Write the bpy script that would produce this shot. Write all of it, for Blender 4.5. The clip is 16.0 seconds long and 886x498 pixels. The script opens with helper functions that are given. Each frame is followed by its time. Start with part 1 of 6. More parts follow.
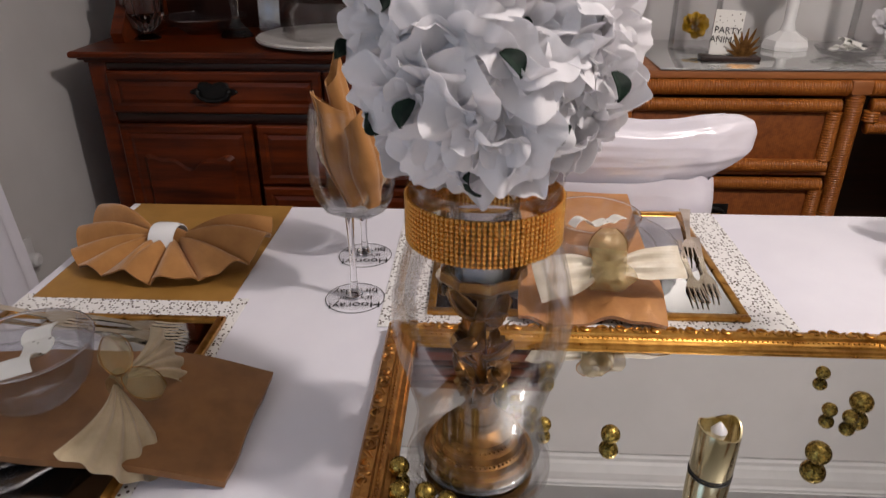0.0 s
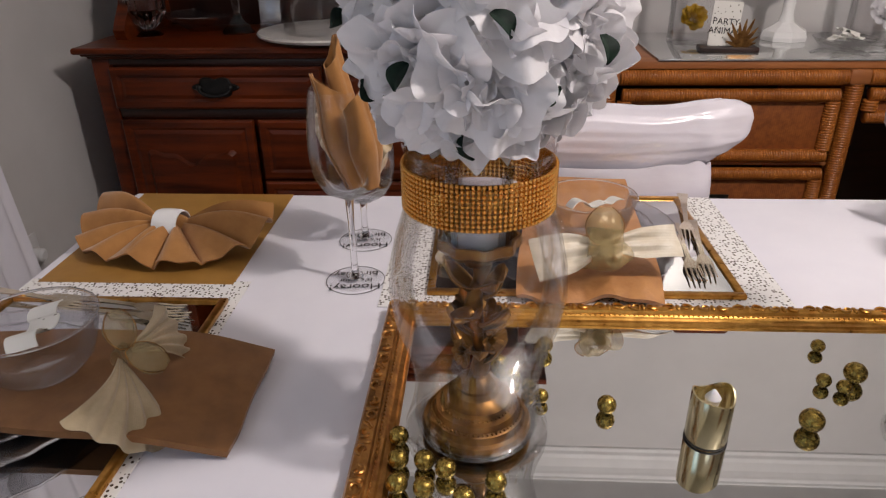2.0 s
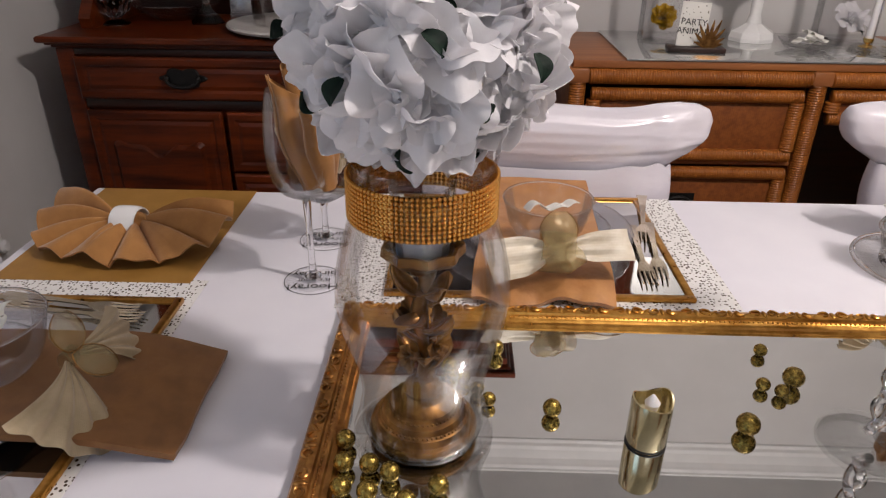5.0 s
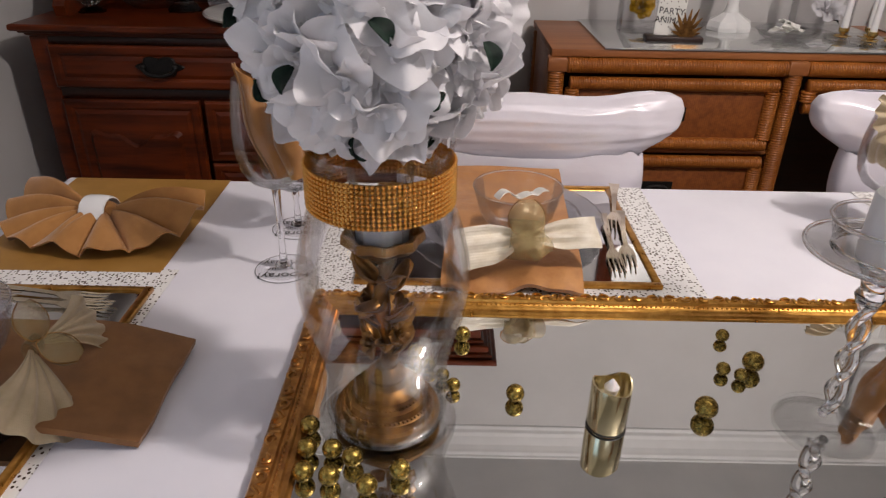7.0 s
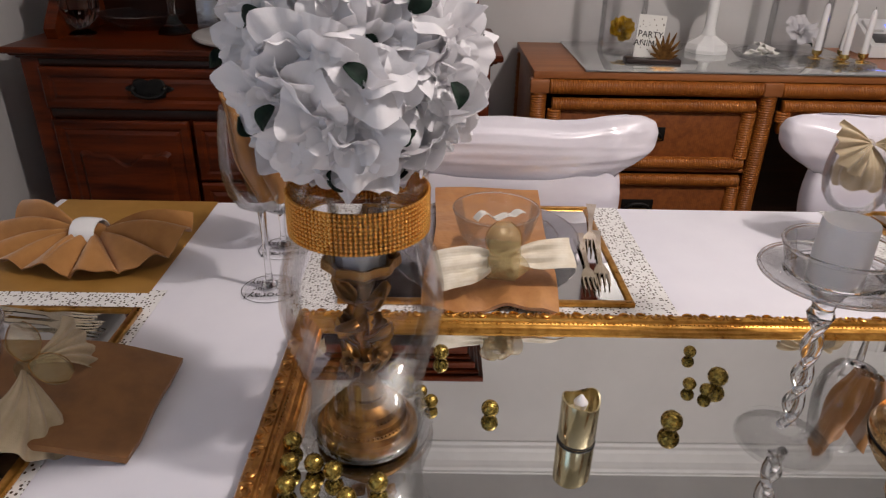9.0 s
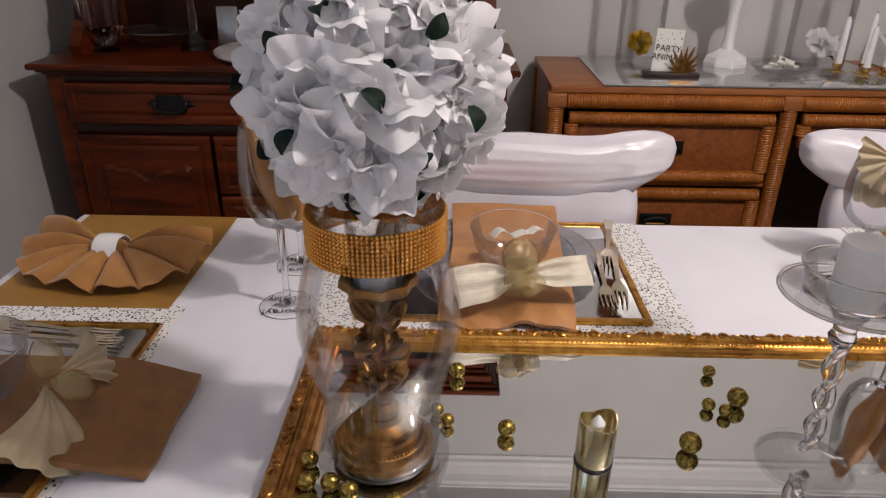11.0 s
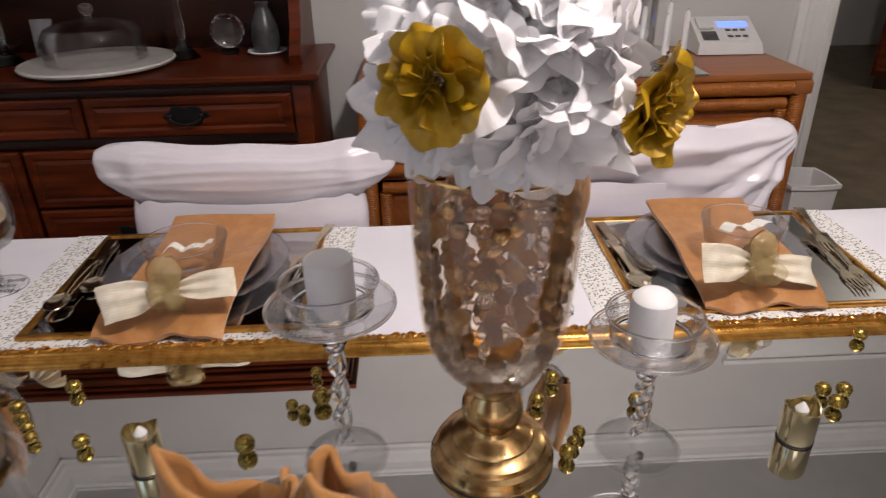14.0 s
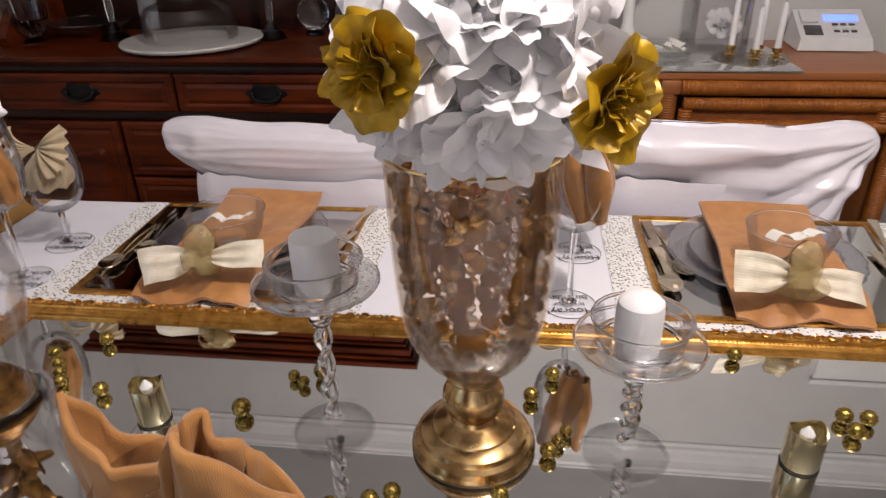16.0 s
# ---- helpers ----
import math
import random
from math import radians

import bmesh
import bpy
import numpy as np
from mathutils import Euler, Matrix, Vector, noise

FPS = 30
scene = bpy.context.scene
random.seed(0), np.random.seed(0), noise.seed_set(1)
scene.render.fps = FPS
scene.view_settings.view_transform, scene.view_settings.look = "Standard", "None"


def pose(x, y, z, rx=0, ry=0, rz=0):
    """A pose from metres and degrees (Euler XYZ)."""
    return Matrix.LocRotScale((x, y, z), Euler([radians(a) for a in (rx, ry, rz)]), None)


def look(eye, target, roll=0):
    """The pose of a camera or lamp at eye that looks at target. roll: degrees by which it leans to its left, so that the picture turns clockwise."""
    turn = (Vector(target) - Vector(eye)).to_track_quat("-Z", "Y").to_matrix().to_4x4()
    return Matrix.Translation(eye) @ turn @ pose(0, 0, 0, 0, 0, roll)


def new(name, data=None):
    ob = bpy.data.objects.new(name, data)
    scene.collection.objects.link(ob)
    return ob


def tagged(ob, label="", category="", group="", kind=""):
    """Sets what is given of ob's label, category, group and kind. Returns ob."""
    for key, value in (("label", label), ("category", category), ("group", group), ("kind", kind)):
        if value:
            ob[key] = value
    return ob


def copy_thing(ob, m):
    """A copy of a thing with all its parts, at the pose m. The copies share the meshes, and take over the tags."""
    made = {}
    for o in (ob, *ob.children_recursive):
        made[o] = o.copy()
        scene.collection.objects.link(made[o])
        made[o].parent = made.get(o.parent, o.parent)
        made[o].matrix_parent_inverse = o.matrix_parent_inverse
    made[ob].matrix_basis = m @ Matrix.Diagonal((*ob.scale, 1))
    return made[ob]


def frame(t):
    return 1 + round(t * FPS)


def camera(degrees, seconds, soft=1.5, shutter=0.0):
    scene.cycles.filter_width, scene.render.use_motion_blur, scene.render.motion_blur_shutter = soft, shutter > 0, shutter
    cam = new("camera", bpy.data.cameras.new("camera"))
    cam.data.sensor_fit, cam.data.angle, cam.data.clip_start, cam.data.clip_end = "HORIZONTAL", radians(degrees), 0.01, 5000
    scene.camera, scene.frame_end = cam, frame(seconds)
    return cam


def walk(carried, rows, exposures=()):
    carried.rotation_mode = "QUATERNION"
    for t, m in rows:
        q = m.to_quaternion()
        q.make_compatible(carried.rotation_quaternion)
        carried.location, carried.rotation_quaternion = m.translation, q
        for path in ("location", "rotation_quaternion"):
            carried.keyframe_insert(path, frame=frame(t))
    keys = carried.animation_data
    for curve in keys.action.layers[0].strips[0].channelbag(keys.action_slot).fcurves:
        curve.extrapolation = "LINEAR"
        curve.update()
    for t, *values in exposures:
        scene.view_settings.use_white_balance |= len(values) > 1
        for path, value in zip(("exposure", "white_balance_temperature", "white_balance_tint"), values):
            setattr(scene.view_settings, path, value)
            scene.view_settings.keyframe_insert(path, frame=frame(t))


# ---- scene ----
cam = camera(66.4, 16.0, soft=1.2, shutter=0.5)
PATH = [
    (0, (0.108, 0.051, 1.247), (0.014, 1.842, 0.36), -0.2),
    (0.5, (0.12, 0.047, 1.227), (0.023, 1.826, 0.318), -0.5),
    (1, (0.127, 0.028, 1.232), (0.048, 1.828, 0.365), -0.7),
    (1.5, (0.12, 0.021, 1.226), (0.024, 1.817, 0.352), -0.9),
    (2, (0.115, 0.029, 1.227), (0.011, 1.821, 0.345), -0.8),
    (2.5, (0.117, 0.034, 1.23), (0.045, 1.827, 0.348), -0.5),
    (3, (0.121, 0.035, 1.231), (0.062, 1.827, 0.344), -0.5),
    (3.5, (0.125, 0.035, 1.235), (0.069, 1.833, 0.362), -0.2),
    (4, (0.133, 0.035, 1.239), (0.075, 1.835, 0.367), -0.1),
    (4.2, (0.14, 0.031, 1.24), (0.094, 1.826, 0.36), -0.1),
    (6.3, (0.15, 0.029, 1.25), (0.1, 1.806, 0.332), 1.7),
    (6.5, (0.154, 0.027, 1.248), (0.119, 1.808, 0.337), 1.6),
    (7, (0.17, 0.024, 1.246), (0.165, 1.792, 0.311), 1.0),
    (7.5, (0.19, 0.024, 1.252), (0.188, 1.808, 0.348), 0.8),
    (8, (0.193, 0.009, 1.261), (0.21, 1.804, 0.378), 1.5),
    (8.5, (0.192, 0.0, 1.27), (0.201, 1.789, 0.377), 1.1),
    (9, (0.184, -0.003, 1.269), (0.207, 1.785, 0.374), 1.2),
    (9.2, (0.169, 0.001, 1.265), (0.178, 1.784, 0.36), 0.7),
    (11.3, (0.193, -0.002, 1.285), (0.146, 1.802, 0.42), 0.7),
    (11.5, (0.238, -0.021, 1.301), (0.135, 1.776, 0.429), 0.9),
    (12, (0.374, -0.023, 1.308), (0.247, 1.783, 0.459), 0.4),
    (12.5, (0.466, -0.022, 1.314), (0.44, 1.764, 0.415), 0.2),
    (13, (0.552, -0.036, 1.324), (0.582, 1.744, 0.413), -0.4),
    (13.5, (0.614, -0.063, 1.341), (0.625, 1.739, 0.471), -1.0),
    (14, (0.652, -0.04, 1.331), (0.717, 1.743, 0.427), -1.2),
    (14.5, (0.667, 0.003, 1.33), (0.804, 1.787, 0.437), -0.7),
    (15, (0.706, -0.002, 1.33), (0.786, 1.761, 0.389), -1.0),
    (15.5, (0.764, -0.059, 1.333), (0.619, 1.693, 0.379), 1.8),
    (16, (0.769, -0.038, 1.328), (0.543, 1.718, 0.398), -1.4),
]
walk(cam, [(t, look(eye, target, roll)) for t, eye, target, roll in PATH],
     exposures=((0, 0.05), (4.2, 0.05), (7.5, 0.0), (9.2, -0.06), (11.5, -0.02), (12.5, -0.06), (14, -0.06), (15, -0.12), (15.5, -0.08), (16, 0.04)))


# ---- world, lamps, exposure ----
world = bpy.data.worlds.new("world")
scene.world = world
world.use_nodes = True
sky = world.node_tree.nodes.new("ShaderNodeTexSky")
sky.sky_type, sky.sun_disc = "NISHITA", False
sky.sun_elevation, sky.sun_rotation = radians(25), radians(200)
world.node_tree.links.new(sky.outputs[0], world.node_tree.nodes["Background"].inputs[0])
world.node_tree.nodes["Background"].inputs[1].default_value = 0.1


def lamp(name, kind, where, target, watts, colour, size, size_y=None):
    data = bpy.data.lights.new(name, kind)
    data.energy, data.color = watts, colour
    if kind == "AREA":
        data.size = size
        if size_y:
            data.shape, data.size_y = "RECTANGLE", size_y
        else:
            data.shape = "DISK"
    else:
        data.shadow_soft_size = size
    ob = new(name, data)
    ob.matrix_world = look(where, target)
    return ob


lamp("ceiling_lamp_light", "POINT", (1.2, 0.34, 2.28), (1.2, 0.34, 0), 80, (1.0, 0.89, 0.85), 0.06)
lamp("window_daylight", "AREA", (-1.2, -0.9, 1.55), (0.3, 0.6, 0.9), 3.0, (0.36, 0.60, 1.0), 0.9, 1.1)
lamp("south_window_daylight", "AREA", (0.72, -2.22, 1.25), (0.72, 0, 1.2), 3.0, (0.70, 0.78, 1.0), 0.95, 1.65)
# Unseen fill added to lift the kitchen past the doorway; no fixture belongs to it.
lamp("kitchen_fill", "POINT", (4.2, 3.6, 2.3), (4.2, 3.6, 0), 32, (1.0, 0.9, 0.8), 0.15)


# ---- materials ----
def material(name, colour, rough=0.5, metal=0.0, **more):
    m = bpy.data.materials.new(name)
    m.use_nodes = True
    b = m.node_tree.nodes["Principled BSDF"]
    b.inputs["Base Color"].default_value = (*colour, 1)
    b.inputs["Roughness"].default_value = rough
    b.inputs["Metallic"].default_value = metal
    for key, value in more.items():
        b.inputs[key.replace("_", " ")].default_value = value
    return m


def link(m, a, b):
    m.node_tree.links.new(a, b)


def node(m, kind, **values):
    n = m.node_tree.nodes.new(kind)
    for key, value in values.items():
        n.inputs[key].default_value = value
    return n


def coords(m, scale=(1, 1, 1)):
    t = node(m, "ShaderNodeTexCoord")
    k = node(m, "ShaderNodeMapping")
    k.inputs["Scale"].default_value = scale
    link(m, t.outputs["Object"], k.inputs["Vector"])
    return k.outputs["Vector"]


def vary(m, dark, light, scale, stretch=(1, 1, 1), detail=4.0, bump=0.0, distance=0.001, fine=0.0, rough=None):
    """Two scales of noise: colour from the coarse one, relief from the fine one."""
    b = m.node_tree.nodes["Principled BSDF"]
    v = coords(m, stretch)
    n = node(m, "ShaderNodeTexNoise", Scale=scale, Detail=detail, Roughness=0.6)
    link(m, v, n.inputs["Vector"])
    ramp = node(m, "ShaderNodeValToRGB")
    ramp.color_ramp.elements[0].position, ramp.color_ramp.elements[1].position = 0.32, 0.68
    ramp.color_ramp.elements[0].color, ramp.color_ramp.elements[1].color = (*dark, 1), (*light, 1)
    link(m, n.outputs["Fac"], ramp.inputs["Fac"])
    link(m, ramp.outputs["Color"], b.inputs["Base Color"])
    if rough:
        mr = node(m, "ShaderNodeMapRange")
        mr.inputs["To Min"].default_value, mr.inputs["To Max"].default_value = rough
        link(m, n.outputs["Fac"], mr.inputs["Value"])
        link(m, mr.outputs["Result"], b.inputs["Roughness"])
    if bump:
        f = node(m, "ShaderNodeTexNoise", Scale=fine or scale * 6, Detail=3.0)
        link(m, v, f.inputs["Vector"])
        bn = node(m, "ShaderNodeBump", Strength=bump, Distance=distance)
        link(m, f.outputs["Fac"], bn.inputs["Height"])
        link(m, bn.outputs["Normal"], b.inputs["Normal"])
    return m


def woven(m, threads, strength=0.3, distance=0.0006):
    """Adds the relief of a weave with that many threads to the metre."""
    b = m.node_tree.nodes["Principled BSDF"]
    v = coords(m)
    heights = []
    for axis in ("X", "Y"):
        w = node(m, "ShaderNodeTexWave", Scale=threads / 6.283 * 2, Distortion=0.6)
        w.wave_type, w.bands_direction = "BANDS", axis
        link(m, v, w.inputs["Vector"])
        heights.append(w.outputs["Fac"])
    mult = node(m, "ShaderNodeMath")
    mult.operation = "MULTIPLY"
    link(m, heights[0], mult.inputs[0])
    link(m, heights[1], mult.inputs[1])
    bn = node(m, "ShaderNodeBump", Strength=strength, Distance=distance)
    link(m, mult.outputs[0], bn.inputs["Height"])
    link(m, bn.outputs["Normal"], b.inputs["Normal"])
    return m


def ribbed(m, ribs):
    """Adds fine parallel ribs, that many to the metre."""
    w = node(m, "ShaderNodeTexWave", Scale=ribs / 6.283 * 2, Distortion=1.2)
    w.bands_direction = "Y"
    link(m, coords(m), w.inputs["Vector"])
    bn = node(m, "ShaderNodeBump", Strength=0.25, Distance=0.0008)
    link(m, w.outputs["Fac"], bn.inputs["Height"])
    link(m, bn.outputs["Normal"], m.node_tree.nodes["Principled BSDF"].inputs["Normal"])
    return m


def thin_glass(name, tint, gloss=0.03, rough=0.02, most=0.55):
    """Blown glass: clear straight through, with reflections that grow at grazing angles."""
    m = bpy.data.materials.new(name)
    m.use_nodes = True
    t = m.node_tree
    t.nodes.remove(t.nodes["Principled BSDF"])
    clear, shine, mix = node(m, "ShaderNodeBsdfTransparent"), node(m, "ShaderNodeBsdfGlossy"), node(m, "ShaderNodeMixShader")
    clear.inputs["Color"].default_value = (*tint, 1)
    shine.inputs["Roughness"].default_value = rough
    fres = node(m, "ShaderNodeLayerWeight", Blend=0.22)
    mr = node(m, "ShaderNodeMapRange")
    mr.inputs["To Min"].default_value, mr.inputs["To Max"].default_value = gloss, most
    link(m, fres.outputs["Fresnel"], mr.inputs["Value"])
    link(m, mr.outputs["Result"], mix.inputs["Fac"])
    link(m, clear.outputs[0], mix.inputs[1])
    link(m, shine.outputs[0], mix.inputs[2])
    link(m, mix.outputs[0], t.nodes["Material Output"].inputs["Surface"])
    return m


WALL = vary(material("wall_paint", (0.7, 0.7, 0.69), 0.75), (0.58, 0.57, 0.56), (0.63, 0.62, 0.61), 3, bump=0.15, fine=160)
CEIL = vary(material("ceiling_paint", (0.75, 0.75, 0.75), 0.85), (0.56, 0.56, 0.56), (0.61, 0.61, 0.60), 4, bump=0.3, fine=90)
TRIM = vary(material("trim_paint", (0.8, 0.8, 0.78), 0.4), (0.76, 0.76, 0.75), (0.82, 0.82, 0.81), 8)
FLOOR = vary(material("floor_vinyl", (0.16, 0.12, 0.08), 0.45), (0.10, 0.078, 0.05), (0.19, 0.15, 0.10), 6, bump=0.2, fine=60)
CHERRY = vary(material("cherry_wood", (0.16, 0.045, 0.015), 0.3, 0, Specular_IOR_Level=0.3), (0.032, 0.0048, 0.0008), (0.145, 0.0235, 0.0028), 9, (0.35, 3, 3), 6, bump=0.12, distance=0.0008, fine=60, rough=(0.25, 0.42))
# Dark cherry for recessed and underlying parts; their shade is put into the colour.
CHERRY_DARK_SHADED = vary(material("dark_shaded_cherry_wood", (0.06, 0.016, 0.008), 0.35), (0.010, 0.0025, 0.0012), (0.034, 0.008, 0.003), 9, (0.35, 3, 3), 6, rough=(0.28, 0.45))
RATTAN = vary(material("wrapped_rattan", (0.42, 0.16, 0.04), 0.3), (0.28, 0.085, 0.013), (0.42, 0.140, 0.023), 14, (1, 1, 1), 3, bump=0.1, fine=300, rough=(0.24, 0.36))
DESKWOOD = vary(material("desk_top_wood", (0.36, 0.15, 0.06), 0.4), (0.27, 0.09, 0.027), (0.40, 0.15, 0.048), 8, (0.3, 4, 4), 5, bump=0.1, fine=80)
CANE = woven(vary(material("woven_cane", (0.33, 0.12, 0.035), 0.55), (0.20, 0.054, 0.011), (0.33, 0.100, 0.020), 60), 160, 0.35, 0.0008)
BLACK = vary(material("blackened_metal", (0.012, 0.012, 0.012), 0.45, 0.6), (0.008, 0.008, 0.008), (0.022, 0.02, 0.018), 40)
CLOTH = woven(vary(material("white_tablecloth", (0.78, 0.77, 0.82), 0.75), (0.74, 0.73, 0.79), (0.80, 0.79, 0.84), 5), 900, 0.12, 0.0003)
SATIN = vary(material("white_satin", (0.8, 0.77, 0.82), 0.23, 0, Sheen_Weight=0.2, Anisotropic=0.5, Specular_IOR_Level=0.9), (0.66, 0.63, 0.69), (0.72, 0.69, 0.74), 6, (1, 1, 3), bump=0.3, distance=0.004, fine=14)
NAPKIN = woven(vary(material("gold_brown_napkin", (0.5, 0.24, 0.08), 0.8, 0, Sheen_Weight=0.25), (0.29, 0.122, 0.026), (0.40, 0.183, 0.045), 22), 1100, 0.35, 0.0004)
# Brown suede, its colour lowered further to carry the shade on the end setting.
BROWNNAP_SHADED = woven(vary(material("shaded_brown_suede_napkin", (0.25, 0.10, 0.03), 0.85, 0, Sheen_Weight=0.2), (0.19, 0.080, 0.020), (0.27, 0.118, 0.032), 30, bump=0.3, fine=60), 900, 0.3, 0.0004)
SUEDE = vary(material("tan_satin_napkin", (0.52, 0.26, 0.11), 0.48, 0, Sheen_Weight=0.3), (0.36, 0.145, 0.038), (0.50, 0.235, 0.072), 28, bump=0.7, distance=0.0025, fine=55)
PAPERGOLD = vary(material("gold_paper_mat", (0.42, 0.24, 0.07), 0.5, 0.15), (0.33, 0.165, 0.032), (0.41, 0.215, 0.05), 14, bump=0.1, fine=200)
RIBBON = ribbed(vary(material("cream_ribbon", (0.68, 0.6, 0.46), 0.5, 0, Sheen_Weight=0.3), (0.60, 0.52, 0.38), (0.76, 0.70, 0.58), 40), 260)
BURLAP = woven(vary(material("beige_ribbon", (0.45, 0.36, 0.22), 0.6, 0, Sheen_Weight=0.3), (0.38, 0.30, 0.18), (0.52, 0.42, 0.27), 30), 700, 0.35, 0.0005)
ORGANZA = vary(material("gold_organza", (0.55, 0.42, 0.16), 0.35, 0.1, Alpha=0.30), (0.40, 0.29, 0.11), (0.56, 0.44, 0.22), 60)
WHITE = vary(material("white_ceramic", (0.8, 0.8, 0.79), 0.25), (0.77, 0.77, 0.76), (0.82, 0.82, 0.81), 12)
WAX = vary(material("white_wax", (0.8, 0.8, 0.78), 0.45, 0, Subsurface_Weight=0.25), (0.74, 0.73, 0.74), (0.81, 0.80, 0.80), 20)
WAX.node_tree.nodes["Principled BSDF"].inputs["Subsurface Radius"].default_value = (0.01, 0.008, 0.006)
GOLD = vary(material("polished_gold", (0.75, 0.52, 0.18), 0.14, 1.0), (0.70, 0.47, 0.15), (0.82, 0.60, 0.24), 30, rough=(0.08, 0.2))
PALEGOLD = vary(material("champagne_gold", (0.72, 0.62, 0.38), 0.15, 1.0), (0.66, 0.56, 0.32), (0.78, 0.69, 0.46), 20, rough=(0.1, 0.2))
OLDGOLD = vary(material("antique_gold", (0.45, 0.24, 0.07), 0.35, 0.85), (0.10, 0.042, 0.012), (0.40, 0.21, 0.06), 55, bump=0.25, fine=220, rough=(0.25, 0.5))
MERCURY = vary(material("mottled_gold_glass", (0.62, 0.42, 0.18), 0.18, 1.0), (0.32, 0.165, 0.05), (0.70, 0.49, 0.24), 38, rough=(0.12, 0.36), bump=0.15, fine=60)
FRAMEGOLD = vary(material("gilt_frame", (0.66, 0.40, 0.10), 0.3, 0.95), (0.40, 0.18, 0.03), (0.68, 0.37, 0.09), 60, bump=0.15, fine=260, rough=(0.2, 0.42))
# Darker, browner gilt for the two short sides of the mirror frame.
DARKERGILT = vary(material("darker_gilt_frame", (0.40, 0.18, 0.05), 0.36, 0.85), (0.26, 0.11, 0.03), (0.52, 0.26, 0.07), 60, bump=0.3, fine=260, rough=(0.25, 0.45))
BEADGOLD = vary(material("glitter_gold_bead", (0.48, 0.36, 0.06), 0.25, 0.9), (0.17, 0.11, 0.02), (0.50, 0.36, 0.09), 260, bump=0.5, distance=0.0008, fine=700, rough=(0.12, 0.4))
MIRROR = material("mirror_glass", (0.79, 0.80, 0.79), 0.015, 1.0)
TRAYMIRROR = vary(material("tray_mirror", (0.62, 0.62, 0.62), 0.05, 1.0), (0.58, 0.58, 0.58), (0.66, 0.66, 0.65), 9, rough=(0.02, 0.06))
SILVER = vary(material("steel_gilt_cutlery", (0.70, 0.60, 0.45), 0.16, 1.0), (0.62, 0.52, 0.36), (0.78, 0.70, 0.56), 30, rough=(0.1, 0.22))
PETAL = vary(material("white_silk_petal", (0.8, 0.79, 0.82), 0.75, 0, Sheen_Weight=0.2, Specular_IOR_Level=0.2), (0.88, 0.875, 0.90), (0.93, 0.925, 0.94), 45, bump=0.5, distance=0.0016, fine=130)
_t = node(PETAL, "ShaderNodeBsdfTranslucent", Color=(0.93, 0.915, 0.92, 1))
_x = node(PETAL, "ShaderNodeMixShader", Fac=0.42)
link(PETAL, PETAL.node_tree.nodes["Principled BSDF"].outputs[0], _x.inputs[1])
link(PETAL, _t.outputs[0], _x.inputs[2])
link(PETAL, _x.outputs[0], PETAL.node_tree.nodes["Material Output"].inputs["Surface"])
GOLDPETAL = vary(material("gold_satin_petal", (0.55, 0.36, 0.03), 0.4, 0.2), (0.30, 0.165, 0.004), (0.56, 0.34, 0.012), 40, bump=0.5, distance=0.0014, fine=110, rough=(0.28, 0.48))
LEAF = vary(material("dark_green_leaf", (0.01, 0.03, 0.02), 0.7, 0, Specular_IOR_Level=0.2), (0.003, 0.008, 0.006), (0.012, 0.03, 0.018), 60, bump=0.3, fine=200)
GREYVASE = vary(material("grey_glazed_pot", (0.10, 0.10, 0.11), 0.3), (0.02, 0.02, 0.022), (0.10, 0.10, 0.105), 18)
INK = material("black_ink", (0.015, 0.015, 0.015), 0.5)
PLASTIC = vary(material("white_plastic", (0.72, 0.72, 0.72), 0.35), (0.68, 0.68, 0.68), (0.74, 0.74, 0.74), 10)
LCD = material("blue_display", (0.1, 0.15, 0.6), 0.3, 0, Emission_Color=(0.12, 0.2, 1, 1), Emission_Strength=2.2)
GLASS = thin_glass("clear_thin_glass", (0.982, 0.982, 0.985), 0.015)
CLEARGLASS = thin_glass("clear_blown_glass", (0.988, 0.985, 0.985), 0.012, 0.02, 0.38)
FOOTGLASS = thin_glass("clear_foot_glass", (0.992, 0.992, 0.994), 0.01, 0.02, 0.12)
GREYGLASS = thin_glass("greyish_pressed_glass", (0.90, 0.91, 0.94), 0.26, 0.22)
PINKGLASS = thin_glass("faintly_amber_glass", (0.978, 0.945, 0.905), 0.03, 0.02, 0.32)
CRYSTAL = material("solid_crystal", (0.97, 0.97, 0.98), 0.02, 0, Transmission_Weight=1.0, IOR=1.48)
GEM = material("amber_glass_gem", (0.5, 0.3, 0.1), 0.07, 0.0, Transmission_Weight=0.82, IOR=1.36)
_o = node(GEM, "ShaderNodeObjectInfo")
_r = node(GEM, "ShaderNodeValToRGB")
_r.color_ramp.elements[0].color, _r.color_ramp.elements[1].color = (0.36, 0.18, 0.05, 1), (0.92, 0.72, 0.42, 1)
_e = _r.color_ramp.elements.new(0.42)
_e.color = (0.50, 0.27, 0.08, 1)
_e = _r.color_ramp.elements.new(0.75)
_e.color = (0.70, 0.45, 0.18, 1)
link(GEM, _o.outputs["Random"], _r.inputs["Fac"])
link(GEM, _r.outputs["Color"], GEM.node_tree.nodes["Principled BSDF"].inputs["Base Color"])
CLEARGEM = material("clear_glass_gem", (0.93, 0.88, 0.85), 0.04, 0.0, Transmission_Weight=0.95, IOR=1.38)

